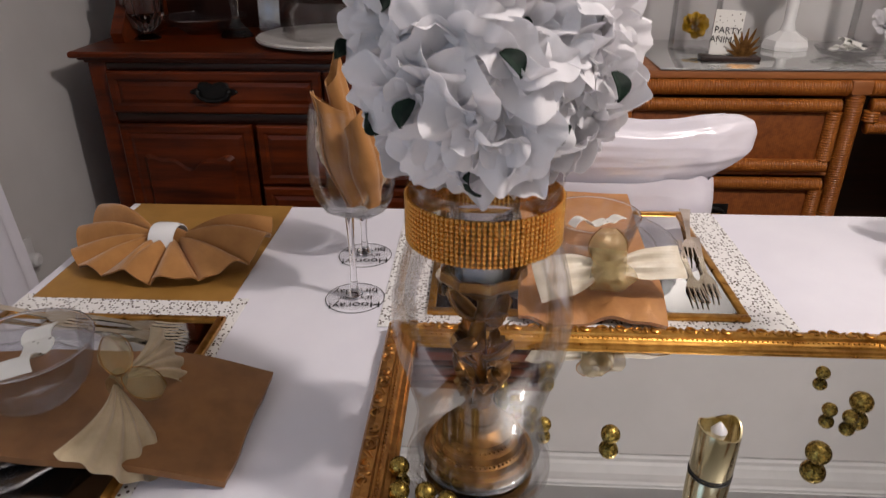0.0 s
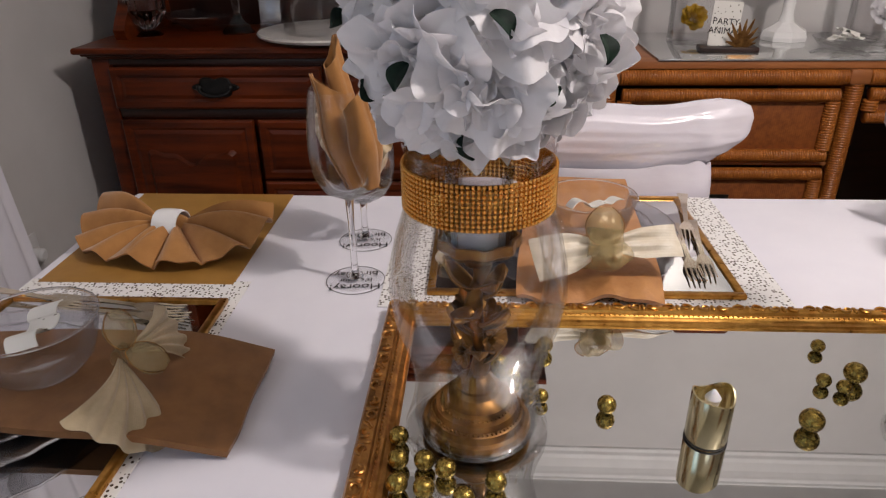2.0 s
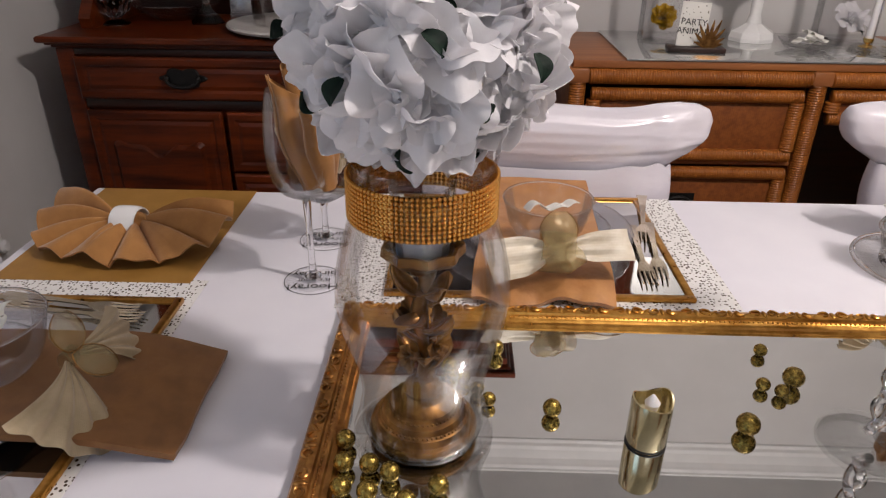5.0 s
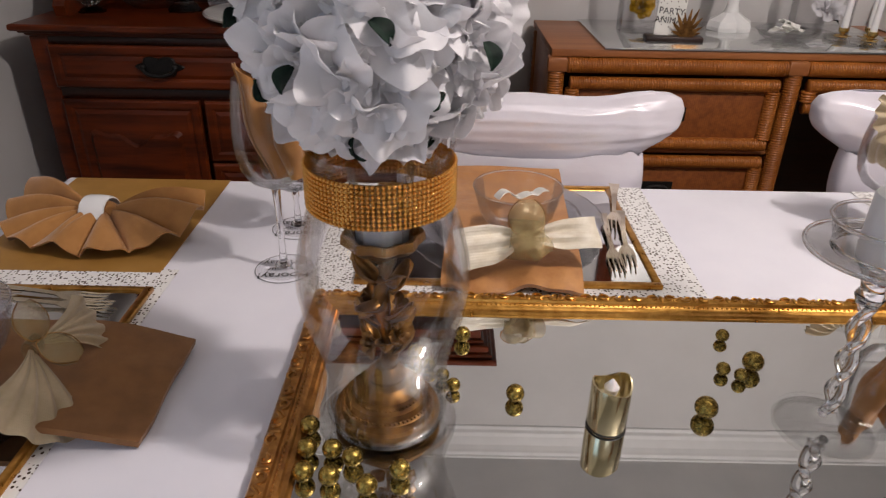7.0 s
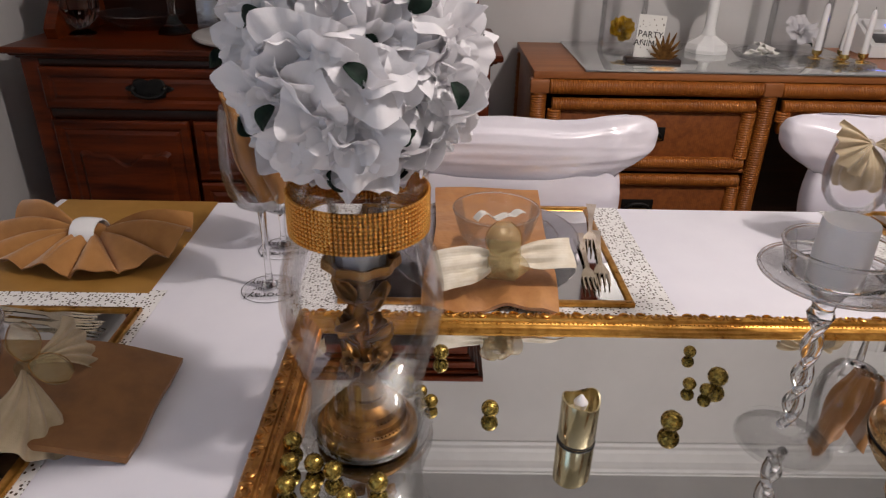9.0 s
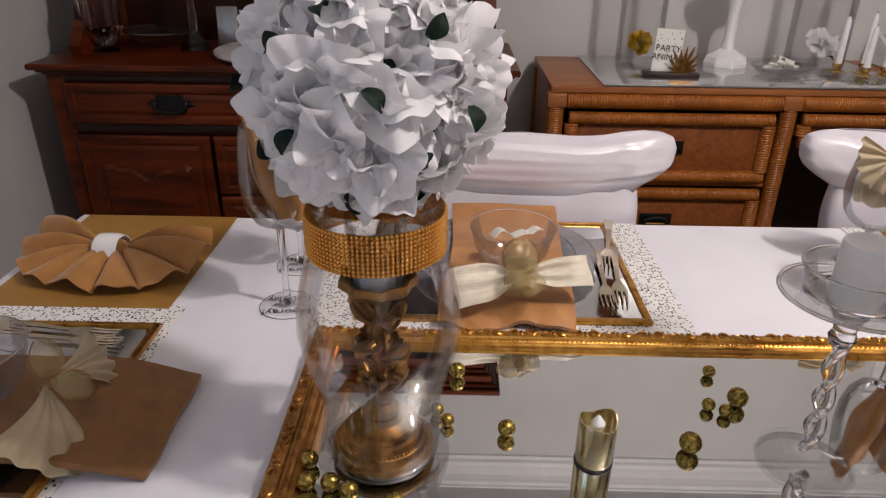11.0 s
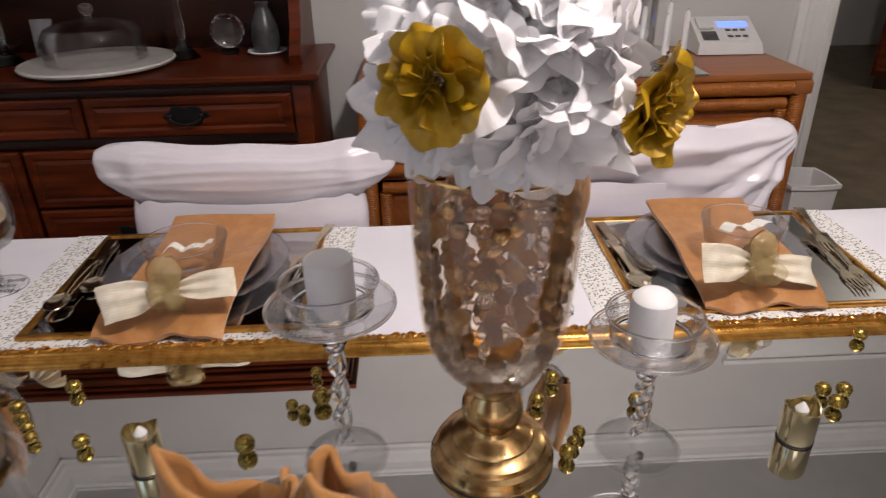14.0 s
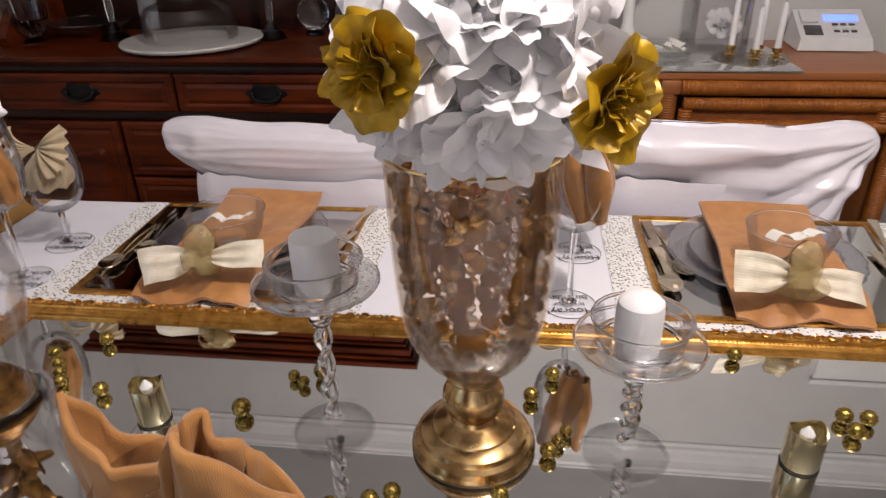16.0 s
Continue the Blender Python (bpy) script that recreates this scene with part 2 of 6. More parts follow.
# white mat with a print of small foil flecks
DOTTED = material("flecked_white_mat", (0.78, 0.77, 0.75), 0.7)
_b = DOTTED.node_tree.nodes["Principled BSDF"]
_v = node(DOTTED, "ShaderNodeTexVoronoi", Scale=190.0, Randomness=0.6)
link(DOTTED, coords(DOTTED, (1, 1.1, 0.02)), _v.inputs["Vector"])
_r = node(DOTTED, "ShaderNodeValToRGB")
_r.color_ramp.elements[0].position, _r.color_ramp.elements[1].position = 0.30, 0.38
_r.color_ramp.elements[0].color, _r.color_ramp.elements[1].color = (1, 1, 1, 1), (0, 0, 0, 1)
link(DOTTED, _v.outputs["Distance"], _r.inputs["Fac"])
_m = node(DOTTED, "ShaderNodeMix")
_m.data_type = "RGBA"
_m.inputs[6].default_value, _m.inputs[7].default_value = (0.78, 0.77, 0.75, 1), (0.10, 0.07, 0.045, 1)
link(DOTTED, _r.outputs["Color"], _m.inputs[0])
link(DOTTED, _m.outputs[2], _b.inputs["Base Color"])
link(DOTTED, _r.outputs["Color"], _b.inputs["Metallic"])


# ---- building helpers ----
def mesh(name, verts, faces, mat, smooth=True):
    me = bpy.data.meshes.new(name)
    me.from_pydata([tuple(v) for v in verts], [], faces)
    me.materials.append(mat)
    if smooth:
        me.polygons.foreach_set("use_smooth", [True] * len(me.polygons))
    me.update()
    return me


def smooth_by_angle(me, degrees=40):
    bm = bmesh.new()
    bm.from_mesh(me)
    bmesh.ops.recalc_face_normals(bm, faces=bm.faces)
    for e in bm.edges:
        e.smooth = len(e.link_faces) == 2 and e.calc_face_angle(0) < radians(degrees)
    for f in bm.faces:
        f.smooth = True
    bm.to_mesh(me)
    bm.free()
    return me


def thing(name, where, turn, label, category, group="", kind=""):
    ob = new(name)
    ob.empty_display_size = 0.05
    ob.matrix_basis = pose(*where, 0, 0, turn)
    return tagged(ob, label, category, group, kind)


def part(name, me, parent, label="", at=None):
    ob = new(name, me)
    ob.parent = parent
    if at is not None:
        ob.matrix_basis = at
    if label:
        tagged(ob, label)
    return ob


def single(name, me, where, turn, label, category, group="", kind=""):
    ob = new(name, me)
    ob.matrix_basis = pose(*where, 0, 0, turn)
    return tagged(ob, label, category, group, kind)


def structure(name, me, label, category):
    return tagged(new(name, me), label, category, "", "structure")


def box(name, lo, hi, mat, bevel=0.002, segments=2):
    bm = bmesh.new()
    bmesh.ops.create_cube(bm, size=1)
    for v in bm.verts:
        v.co = Vector([lo[i] + (v.co[i] + 0.5) * (hi[i] - lo[i]) for i in range(3)])
    if bevel:
        bmesh.ops.bevel(bm, geom=list(bm.edges), offset=bevel, segments=segments, affect="EDGES", profile=0.5)
    me = bpy.data.meshes.new(name)
    bm.to_mesh(me)
    bm.free()
    me.materials.append(mat)
    return smooth_by_angle(me)


def join(name, parts):
    """One mesh out of several; their materials follow along."""
    bm = bmesh.new()
    mats = []
    for me in parts:
        start = len(bm.faces)
        bm.from_mesh(me)
        bm.faces.ensure_lookup_table()
        for m in me.materials:
            if m not in mats:
                mats.append(m)
        for f in bm.faces[start:]:
            f.material_index = mats.index(me.materials[f.material_index])
    out = bpy.data.meshes.new(name)
    bm.to_mesh(out)
    bm.free()
    for m in mats:
        out.materials.append(m)
    return out


def lathe(name, profile, mat, n=40, wobble=None, angle=35):
    """Turns a profile of (radius, height) round the z axis."""
    verts, faces, rings = [], [], []
    for r, z in profile:
        if r < 1e-6:
            rings.append([len(verts)])
            verts.append((0, 0, z))
        else:
            ring = []
            for k in range(n):
                a = 2 * math.pi * k / n
                q = r * (wobble(a, z) if wobble else 1)
                ring.append(len(verts))
                verts.append((q * math.cos(a), q * math.sin(a), z))
            rings.append(ring)
    for a, b in zip(rings, rings[1:]):
        for k in range(n):
            l = (k + 1) % n
            if len(a) == 1 and len(b) > 1:
                faces.append((a[0], b[k], b[l]))
            elif len(b) == 1 and len(a) > 1:
                faces.append((a[k], b[0], a[l]))
            elif len(a) > 1:
                faces.append((a[k], b[k], b[l], a[l]))
    return smooth_by_angle(mesh(name, verts, faces, mat), angle)


def shell(profile, wall):
    """A closed profile: up the outside, down the inside."""
    return profile + [(max(r - wall, 0.0004), z + (wall if i == 0 else 0)) for i, (r, z) in reversed(list(enumerate(profile)))]


def sheet(name, nu, nv, f, mat, thick=0.001, crisp=True):
    """A slab of cloth or petal over the unit square: f(u, v) gives the middle surface."""
    p = np.array([[f(i / nu, j / nv) for j in range(nv + 1)] for i in range(nu + 1)], dtype=float)
    du, dv = np.gradient(p, axis=0), np.gradient(p, axis=1)
    nrm = np.cross(du, dv)
    nrm /= np.maximum(np.linalg.norm(nrm, axis=2, keepdims=True), 1e-9)
    top, bot = p + nrm * thick / 2, p - nrm * thick / 2
    verts = [*top.reshape(-1, 3).tolist(), *bot.reshape(-1, 3).tolist()]
    w, off = nv + 1, (nu + 1) * (nv + 1)
    faces = []
    for i in range(nu):
        for j in range(nv):
            a, b, c, d = i * w + j, (i + 1) * w + j, (i + 1) * w + j + 1, i * w + j + 1
            faces += [(a, b, c, d), (off + d, off + c, off + b, off + a)]
    rim = [i * w for i in range(nu + 1)] + [nu * w + j for j in range(1, nv + 1)] + [i * w + nv for i in range(nu - 1, -1, -1)] + [j for j in range(nv - 1, 0, -1)]
    # a crisp rim has corners of its own; a soft one is shaded round, like a folded hem
    hem, count = 2 * off, len(rim)
    if crisp:
        verts += [verts[a] for a in rim] + [verts[off + a] for a in rim]
    for k in range(count):
        l = (k + 1) % count
        if crisp:
            faces.append((hem + l, hem + k, hem + count + k, hem + count + l))
        else:
            faces.append((rim[l], rim[k], off + rim[k], off + rim[l]))
    return mesh(name, verts, faces, mat)


def tube(name, path, radius, mat, n=8, closed=False):
    """A round rod along a path; radius is a number or a function of 0..1."""
    pts = [Vector(p) for p in path]
    verts, faces = [], []
    up = Vector((0.13, 0.21, 0.97))
    count = len(pts)
    for i, p in enumerate(pts):
        a = pts[i - 1] if i or closed else p
        b = pts[(i + 1) % count] if i < count - 1 or closed else p
        d = (b - a).normalized()
        x = d.cross(up)
        if x.length < 1e-3:
            x = d.cross(Vector((1, 0, 0)))
        x.normalize()
        y = d.cross(x)
        r = radius(i / max(count - 1, 1)) if callable(radius) else radius
        for k in range(n):
            t = 2 * math.pi * k / n
            verts.append(p + x * r * math.cos(t) + y * r * math.sin(t))
    for i in range(count if closed else count - 1):
        j = (i + 1) % count
        for k in range(n):
            l = (k + 1) % n
            faces.append((i * n + k, j * n + k, j * n + l, i * n + l))
    if not closed:
        faces += [tuple(range(n)), tuple(range((count - 1) * n, count * n))]
    return smooth_by_angle(mesh(name, verts, faces, mat), 60)


def ball(name, r, mat, u=16, v=10, squash=1.0):
    prof = [(r * math.sin(math.pi * i / v) if 0 < i < v else 0, -r * squash * math.cos(math.pi * i / v)) for i in range(v + 1)]
    return lathe(name, prof, mat, u, angle=80)


def moved(me, m):
    c = me.copy()
    c.transform(m)
    return c


def text_mesh(body, size, mat, depth=0.0004):
    cu = bpy.data.curves.new("lettering", "FONT")
    cu.body, cu.size, cu.align_x, cu.align_y, cu.extrude = body, size, "CENTER", "CENTER", depth
    ob = bpy.data.objects.new("lettering", cu)
    me = bpy.data.meshes.new_from_object(ob)
    bpy.data.objects.remove(ob)
    me.materials.clear()
    me.materials.append(mat)
    return me


# ---- the room ----
XL, XR, YN, YS, ZC = -1.18, 6.2, 2.58, -2.3, 2.75
structure("floor", box("floor", (XL - 0.3, YS - 0.3, -0.1), (XR + 0.3, 7.0, 0), FLOOR, 0), "dark brown mottled vinyl floor", "floor")
structure("ceiling", box("ceiling", (XL - 0.3, YS - 0.3, ZC), (XR + 0.3, 7.0, ZC + 0.1), CEIL, 0), "plain white painted ceiling", "ceiling")
structure("wall_north", join("wall_north", [
    box("a", (XL - 0.12, YN, 0), (2.25, YN + 0.12, ZC), WALL, 0),
    box("b", (2.25, YN, 2.05), (3.3, YN + 0.12, ZC), WALL, 0),
    box("c", (3.3, YN, 0), (XR, YN + 0.12, ZC), WALL, 0)]), "off-white painted wall with a wide doorway", "wall")
structure("wall_west", join("wall_west", [
    box("a", (XL - 0.12, -0.35, 0), (XL, YN, ZC), WALL, 0),
    box("b", (XL - 0.12, YS, 0), (XL, -1.45, ZC), WALL, 0),
    box("c", (XL - 0.12, -1.45, 0), (XL, -0.35, 0.9), WALL, 0),
    box("d", (XL - 0.12, -1.45, 2.15), (XL, -0.35, ZC), WALL, 0)]), "off-white painted side wall with a window", "wall")
structure("wall_south", join("wall_south", [
    box("a", (XL - 0.12, YS - 0.12, 0), (0.22, YS, ZC), WALL, 0), box("b", (1.22, YS - 0.12, 0), (XR, YS, ZC), WALL, 0),
    box("c", (0.22, YS - 0.12, 0), (1.22, YS, 0.40), WALL, 0), box("d", (0.22, YS - 0.12, 2.10), (1.22, YS, ZC), WALL, 0)]), "off-white painted wall with a tall window", "wall")
structure("wall_east", box("e", (XR, YS - 0.12, 0), (XR + 0.12, 7.0, ZC), WALL, 0), "plain off-white painted wall", "wall")
structure("wall_kitchen", join("k", [box("k1", (XL - 0.12, 6.8, 0), (XR, 6.92, ZC), WALL, 0), box("k2", (1.9, YN + 0.12, 0), (2.02, 6.8, ZC), WALL, 0)]), "plain kitchen wall beyond the doorway", "wall")
structure("baseboard", join("baseboard", [
    box("a", (XL, YN - 0.015, 0), (2.10, YN, 0.10), TRIM, 0.003),
    box("b", (XL, -0.35, 0), (XL + 0.015, YN - 0.015, 0.10), TRIM, 0.003)]), "white painted baseboard along the walls", "baseboard")


def crown(name, a, b, inward):
    """A stepped cornice between wall and ceiling from a to b."""
    prof = [(0, 0.125), (0.012, 0.125), (0.016, 0.108), (0.03, 0.10), (0.036, 0.082), (0.06, 0.05), (0.078, 0.036), (0.088, 0.03), (0.09, 0.012), (0.10, 0.010), (0.10, 0)]
    verts, faces = [], []
    for p in (a, b):
        for off, down in prof:
            verts.append((p[0] + inward[0] * off, p[1] + inward[1] * off, ZC - down))
    n = len(prof)
    for k in range(n - 1):
        faces.append((k, k + 1, n + k + 1, n + k))
    return mesh(name, verts, faces, TRIM, False)


structure("crown_moulding", join("crown", [
    crown("n", (XL, YN), (XR, YN), (0, -1)), crown("w", (XL, YS), (XL, YN), (1, 0)), crown("s", (XR, YS), (XL, YS), (0, 1))]), "white stepped crown moulding under the ceiling", "moulding")
structure("door_casing", join("casing", [
    box("l", (2.10, YN - 0.02, 0), (2.25, YN, 2.05), TRIM, 0.003), box("l2", (2.13, YN - 0.032, 0), (2.16, YN - 0.02, 2.05), TRIM, 0.004), box("l3", (2.21, YN - 0.03, 0), (2.235, YN - 0.02, 2.05), TRIM, 0.004),
    box("r", (3.3, YN - 0.02, 0), (3.45, YN, 2.05), TRIM, 0.003),
    box("t", (2.10, YN - 0.02, 2.05), (3.45, YN, 2.20), TRIM, 0.003), box("t2", (2.08, YN - 0.034, 2.18), (3.47, YN - 0.02, 2.205), TRIM, 0.004),
    box("j", (2.235, YN, 0), (2.25, YN + 0.12, 2.05), TRIM, 0.001)]), "white painted moulded casing round a doorway", "casing")

window = thing("window_1", (XL, -0.9, 0.9), 0, "white sash window lighting the room", "window", kind="structure")
part("window_frame", join("wf", [box("a", (-0.10, -0.55, 0), (-0.04, -0.50, 1.25), TRIM), box("b", (-0.10, 0.50, 0), (-0.04, 0.55, 1.25), TRIM),
                                 box("c", (-0.10, -0.50, 0), (-0.04, 0.50, 0.05), TRIM), box("d", (-0.10, -0.50, 1.20), (-0.04, 0.50, 1.25), TRIM), box("e", (-0.09, -0.50, 0.6), (-0.05, 0.50, 0.64), TRIM)]), window)
pane = part("pane", box("p", (-0.075, -0.50, 0.05), (-0.07, 0.50, 0.60), GLASS, 0), window)
pane.visible_shadow = False
pane = part("pane", box("p", (-0.075, -0.50, 0.64), (-0.07, 0.50, 1.20), GLASS, 0), window)
pane.visible_shadow = False

window = thing("window_2", (0.72, YS, 0.40), 0, "tall white window behind the table", "window", kind="structure")
part("window_frame", join("wf", [box("a", (-0.50, -0.10, 0), (-0.45, -0.04, 1.70), TRIM), box("b", (0.45, -0.10, 0), (0.50, -0.04, 1.70), TRIM),
                                 box("c", (-0.45, -0.10, 0), (0.45, -0.04, 0.05), TRIM), box("d", (-0.45, -0.10, 1.65), (0.45, -0.04, 1.70), TRIM)]), window)
pane = part("pane", box("p", (-0.45, -0.075, 0.05), (0.45, -0.07, 1.65), GLASS, 0), window)
pane.visible_shadow = False

curtain = sheet("curtain", 60, 10, lambda u, v: (0.05 + 0.018 * math.sin(u * 44) + 0.03 * (1 - v) * (1 - v), 0.75 * u * (0.8 + 0.2 * abs(v - 0.35)), 2.25 * v), CLOTH, 0.002)
single("curtain", curtain, (XL + 0.01, 0.99, 0.15), 0, "white sheer curtain hanging in folds on the wall", "curtain")
rod = thing("curtain_rod", (XL, 0.2, 2.42), 0, "slim white curtain rod on brackets", "curtain rod")
part("rod", tube("rod", [(0.06, -1.8, 0), (0.06, 1.2, 0)], 0.01, TRIM, 10), rod)
for yy in (-1.7, 1.1):
    part("bracket", box("br", (0, yy - 0.01, -0.02), (0.06, yy + 0.01, 0.0), TRIM), rod)

outlet = thing("wall_outlet", (XL, 1.72, 0.36), 0, "white wall outlet plate with a round plug", "outlet")
part("plate", box("pl", (0, -0.036, -0.058), (0.006, 0.036, 0.058), PLASTIC, 0.002), outlet)
part("plug", moved(lathe("pg", [(0, 0), (0.02, 0), (0.022, 0.004), (0.02, 0.03), (0.012, 0.036), (0, 0.036)], PLASTIC, 20), pose(0.006, 0, 0, 0, 90, 0)), outlet)

lampthing = thing("ceiling_lamp", (1.2, 0.34, 2.75), 0, "round white ceiling lamp over the table", "ceiling lamp")
part("canopy", lathe("cn", [(0, 0), (0.14, 0), (0.14, -0.03), (0.12, -0.05), (0.05, -0.07), (0.012, -0.09), (0.012, -0.30), (0.03, -0.31), (0.035, -0.38), (0, -0.385)], TRIM, 32), lampthing)

# octagonal frame on the wall over the desk
octa = thing("wall_mirror", (1.08, YN, 1.70), 0, "octagonal mirror in a reddish wooden frame", "mirror")


def octagon(r0, r1, d0, d1, mat):
    verts, faces = [], []
    for k in range(8):
        a = math.pi / 8 + k * math.pi / 4
        for r, d in ((r0, -0.002), (r0, -d0), ((r0 + r1) / 2, -d1), (r1, -d0 * 0.6), (r1, -0.002)):
            verts.append((r * math.cos(a), d, r * math.sin(a)))
    for k in range(8):
        l = (k + 1) % 8
        for j in range(4):
            faces.append((k * 5 + j, k * 5 + j + 1, l * 5 + j + 1, l * 5 + j))
    return mesh("octagon", verts, faces, mat, False)


part("frame", octagon(0.275, 0.20, 0.02, 0.035, CHERRY), octa)
part("mirror_plate", mesh("mp", [(0.205 * math.cos(math.pi / 8 + k * math.pi / 4), -0.008, 0.205 * math.sin(math.pi / 8 + k * math.pi / 4)) for k in range(8)], [tuple(range(8))], MIRROR, False), octa)

# ---- the hutch ----
SX0, SX1, SY, ST = -1.025, 0.335, 2.0, 0.90
hutch = thing("hutch", (0, 0, 0), 0, "reddish cherry wood hutch with drawers, arched door and open shelf", "hutch")
part("body", box("c", (SX0, SY + 0.02, 0.09), (SX1, 2.47, ST - 0.036), CHERRY, 0.004), hutch)
# Rails and plinth take the darker cherry, which paints in the shade between parts.
for frame_part, me in (
    ("stile", box("l", (SX0 - 0.003, SY, 0.09), (SX0 + 0.05, SY + 0.03, ST - 0.036), CHERRY, 0.004)),
    ("stile", box("r", (SX1 - 0.05, SY, 0.09), (SX1 + 0.003, SY + 0.03, ST - 0.036), CHERRY, 0.004)),
    ("rail", box("t", (SX0 + 0.05, SY, 0.845), (SX1 - 0.05, SY + 0.03, ST - 0.036), CHERRY_DARK_SHADED, 0.003)),
    ("rail", box("m", (SX0 + 0.05, SY + 0.004, 0.69), (SX1 - 0.05, SY + 0.03, 0.715), CHERRY_DARK_SHADED, 0.002)),
    ("plinth", box("p", (SX0 + 0.02, SY + 0.03, 0.0), (SX1 - 0.02, 2.46, 0.09), CHERRY_DARK_SHADED, 0.003))):
    part(frame_part, me, hutch)


def moulded_top(x0, x1, y0, y1, z0, steps, mat):
    """A slab whose front and side edges step outwards."""
    verts, faces, rings = [], [], 0
    for grow, a, b in steps:
        e = min(0.004, (b - a) * 0.3)
        for g, z in ((grow - e, a), (grow, a + e), (grow, b - e), (grow - e, b)):
            verts += [(x0 - g, y0 - g, z0 + z), (x1 + g, y0 - g, z0 + z), (x1 + g, y1, z0 + z), (x0 - g, y1, z0 + z)]
            rings += 1
    for r in range(rings - 1):
        for k in range(4):
            l = (k + 1) % 4
            faces.append((r * 4 + k, r * 4 + l, r * 4 + 4 + l, r * 4 + 4 + k))
    faces += [(3, 2, 1, 0), tuple(range(rings * 4 - 4, rings * 4))]
    return smooth_by_angle(mesh("top", verts, faces, mat), 30)


part("top", moulded_top(SX0, SX1, SY, 2.47, ST - 0.035, [(0.008, 0, 0.009), (0.02, 0.0085, 0.017), (0.036, 0.0165, 0.035)], CHERRY), hutch)


def raised_panel(name, x0, x1, z0, z1, y, mat=None, depth=0.016):
    mat = mat or CHERRY
    bm = bmesh.new()
    rings = []
    for inset, d in ((0, 0), (0, -depth * 0.75), (0.006, -depth), (0.022, -depth), (0.03, -depth * 0.7), (0.042, -depth * 0.95)):
        rings.append([bm.verts.new((x, y + d, z)) for x, z in ((x0 + inset, z0 + inset), (x1 - inset, z0 + inset), (x1 - inset, z1 - inset), (x0 + inset, z1 - inset))])
    for a, b in zip(rings, rings[1:]):
        for k in range(4):
            bm.faces.new((a[k], a[(k + 1) % 4], b[(k + 1) % 4], b[k]))
    bm.faces.new(rings[-1])
    me = bpy.data.meshes.new(name)
    bm.to_mesh(me)
    bm.free()
    me.materials.append(mat)
    return smooth_by_angle(me, 15)


def bail_handle():
    """A scalloped back plate with a drop bail."""
    pts = []
    for k in range(48):
        a = 2 * math.pi * k / 48
        pts.append(((0.05 + 0.006 * math.cos(6 * a)) * math.cos(a), (0.017 + 0.007 * abs(math.cos(3 * a))) * math.sin(a)))
    verts = [(x, -0.0005, z) for x, z in pts] + [(x * 0.93, -0.005, z * 0.9) for x, z in pts]
    faces = [(k, (k + 1) % 48, 48 + (k + 1) % 48, 48 + k) for k in range(48)] + [tuple(range(48, 96))]
    plate = mesh("plate", verts, faces, BLACK, False)
    bail = tube("bail", [(0.036 * math.cos(a), -0.012 - 0.008 * math.sin(a), -0.002 - 0.015 * math.sin(a)) for a in np.linspace(0, math.pi, 15)], 0.004, BLACK, 8)
    knob = [moved(ball("kb", 0.007, BLACK, 10, 6), pose(s * 0.036, -0.01, 0)) for s in (-1, 1)]
    return join("handle", [plate, bail, *knob])


HANDLE = bail_handle()
HANDLE.transform(Matrix.Diagonal((1.28, 1, 1.35, 1)))
for x0, x1, z0, z1, hs in ((-0.975, -0.345, 0.72, 0.842, (-0.66,)), (-0.335, 0.28, 0.72, 0.842, (-0.035,)),
                           (-0.55, 0.28, 0.50, 0.685, (-0.27, 0.03)), (-0.55, 0.28, 0.31, 0.49, (-0.27, 0.03)), (-0.55, 0.28, 0.11, 0.30, (-0.27, 0.03))):
    dr = part("drawer", raised_panel("dr", x0, x1, z0, z1, SY), hutch)
    for hx in hs:
        part("handle", HANDLE, dr, "blackened metal bail handle", pose(hx, SY - 0.016, (z0 + z1) / 2 + 0.004))
door = part("door", raised_panel("door", -0.97, -0.565, 0.11, 0.685, SY), hutch)
# the arched raised field of the door
arch = []
for k in range(41):
    x = -0.91 + 0.285 * k / 40
    arch.append((x, 0.585 - 0.032 * math.cos((x + 0.7675) * 2 * math.pi / 0.285) ** 3 - 0.03 * abs((x + 0.7675) / 0.1425) ** 6))
outline = [(-0.91, 0.17), (-0.625, 0.17)] + arch[::-1]
cx, cz = -0.7675, 0.40
verts = [(x, SY - 0.013, z) for x, z in outline] + [(cx + (x - cx) * 0.9, SY - 0.026, cz + (z - cz) * 0.93) for x, z in outline]
no = len(outline)
part("arched_panel", mesh("ap", verts, [(k, (k + 1) % no, no + (k + 1) % no, no + k) for k in range(no)] + [tuple(range(no, 2 * no))], CHERRY, False), door)
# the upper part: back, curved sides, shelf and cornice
part("back_board", box("bb", (SX0 + 0.06, 2.445, ST), (SX1 - 0.06, 2.465, 1.78), CHERRY_DARK_SHADED, 0.001), hutch)
for sx in (SX0 + 0.03, SX1 - 0.065):
    prof = [(2.445, ST), (2.11, ST), (2.10, ST + 0.03), (2.125, ST + 0.06), (2.165, ST + 0.10), (2.19, ST + 0.17), (2.20, ST + 0.26), (2.20, 1.78), (2.445, 1.78)]
    n = len(prof)
    part("side_bracket", mesh("sb", [(sx, y, z) for y, z in prof] + [(sx + 0.035, y, z) for y, z in prof],
                              [(k, (k + 1) % n, n + (k + 1) % n, n + k) for k in range(n)] + [tuple(range(n)), tuple(range(2 * n - 1, n - 1, -1))], CHERRY, False), hutch)
part("shelf", box("sh", (SX0 + 0.065, 2.22, 1.33), (SX1 - 0.065, 2.444, 1.352), CHERRY, 0.003), hutch)
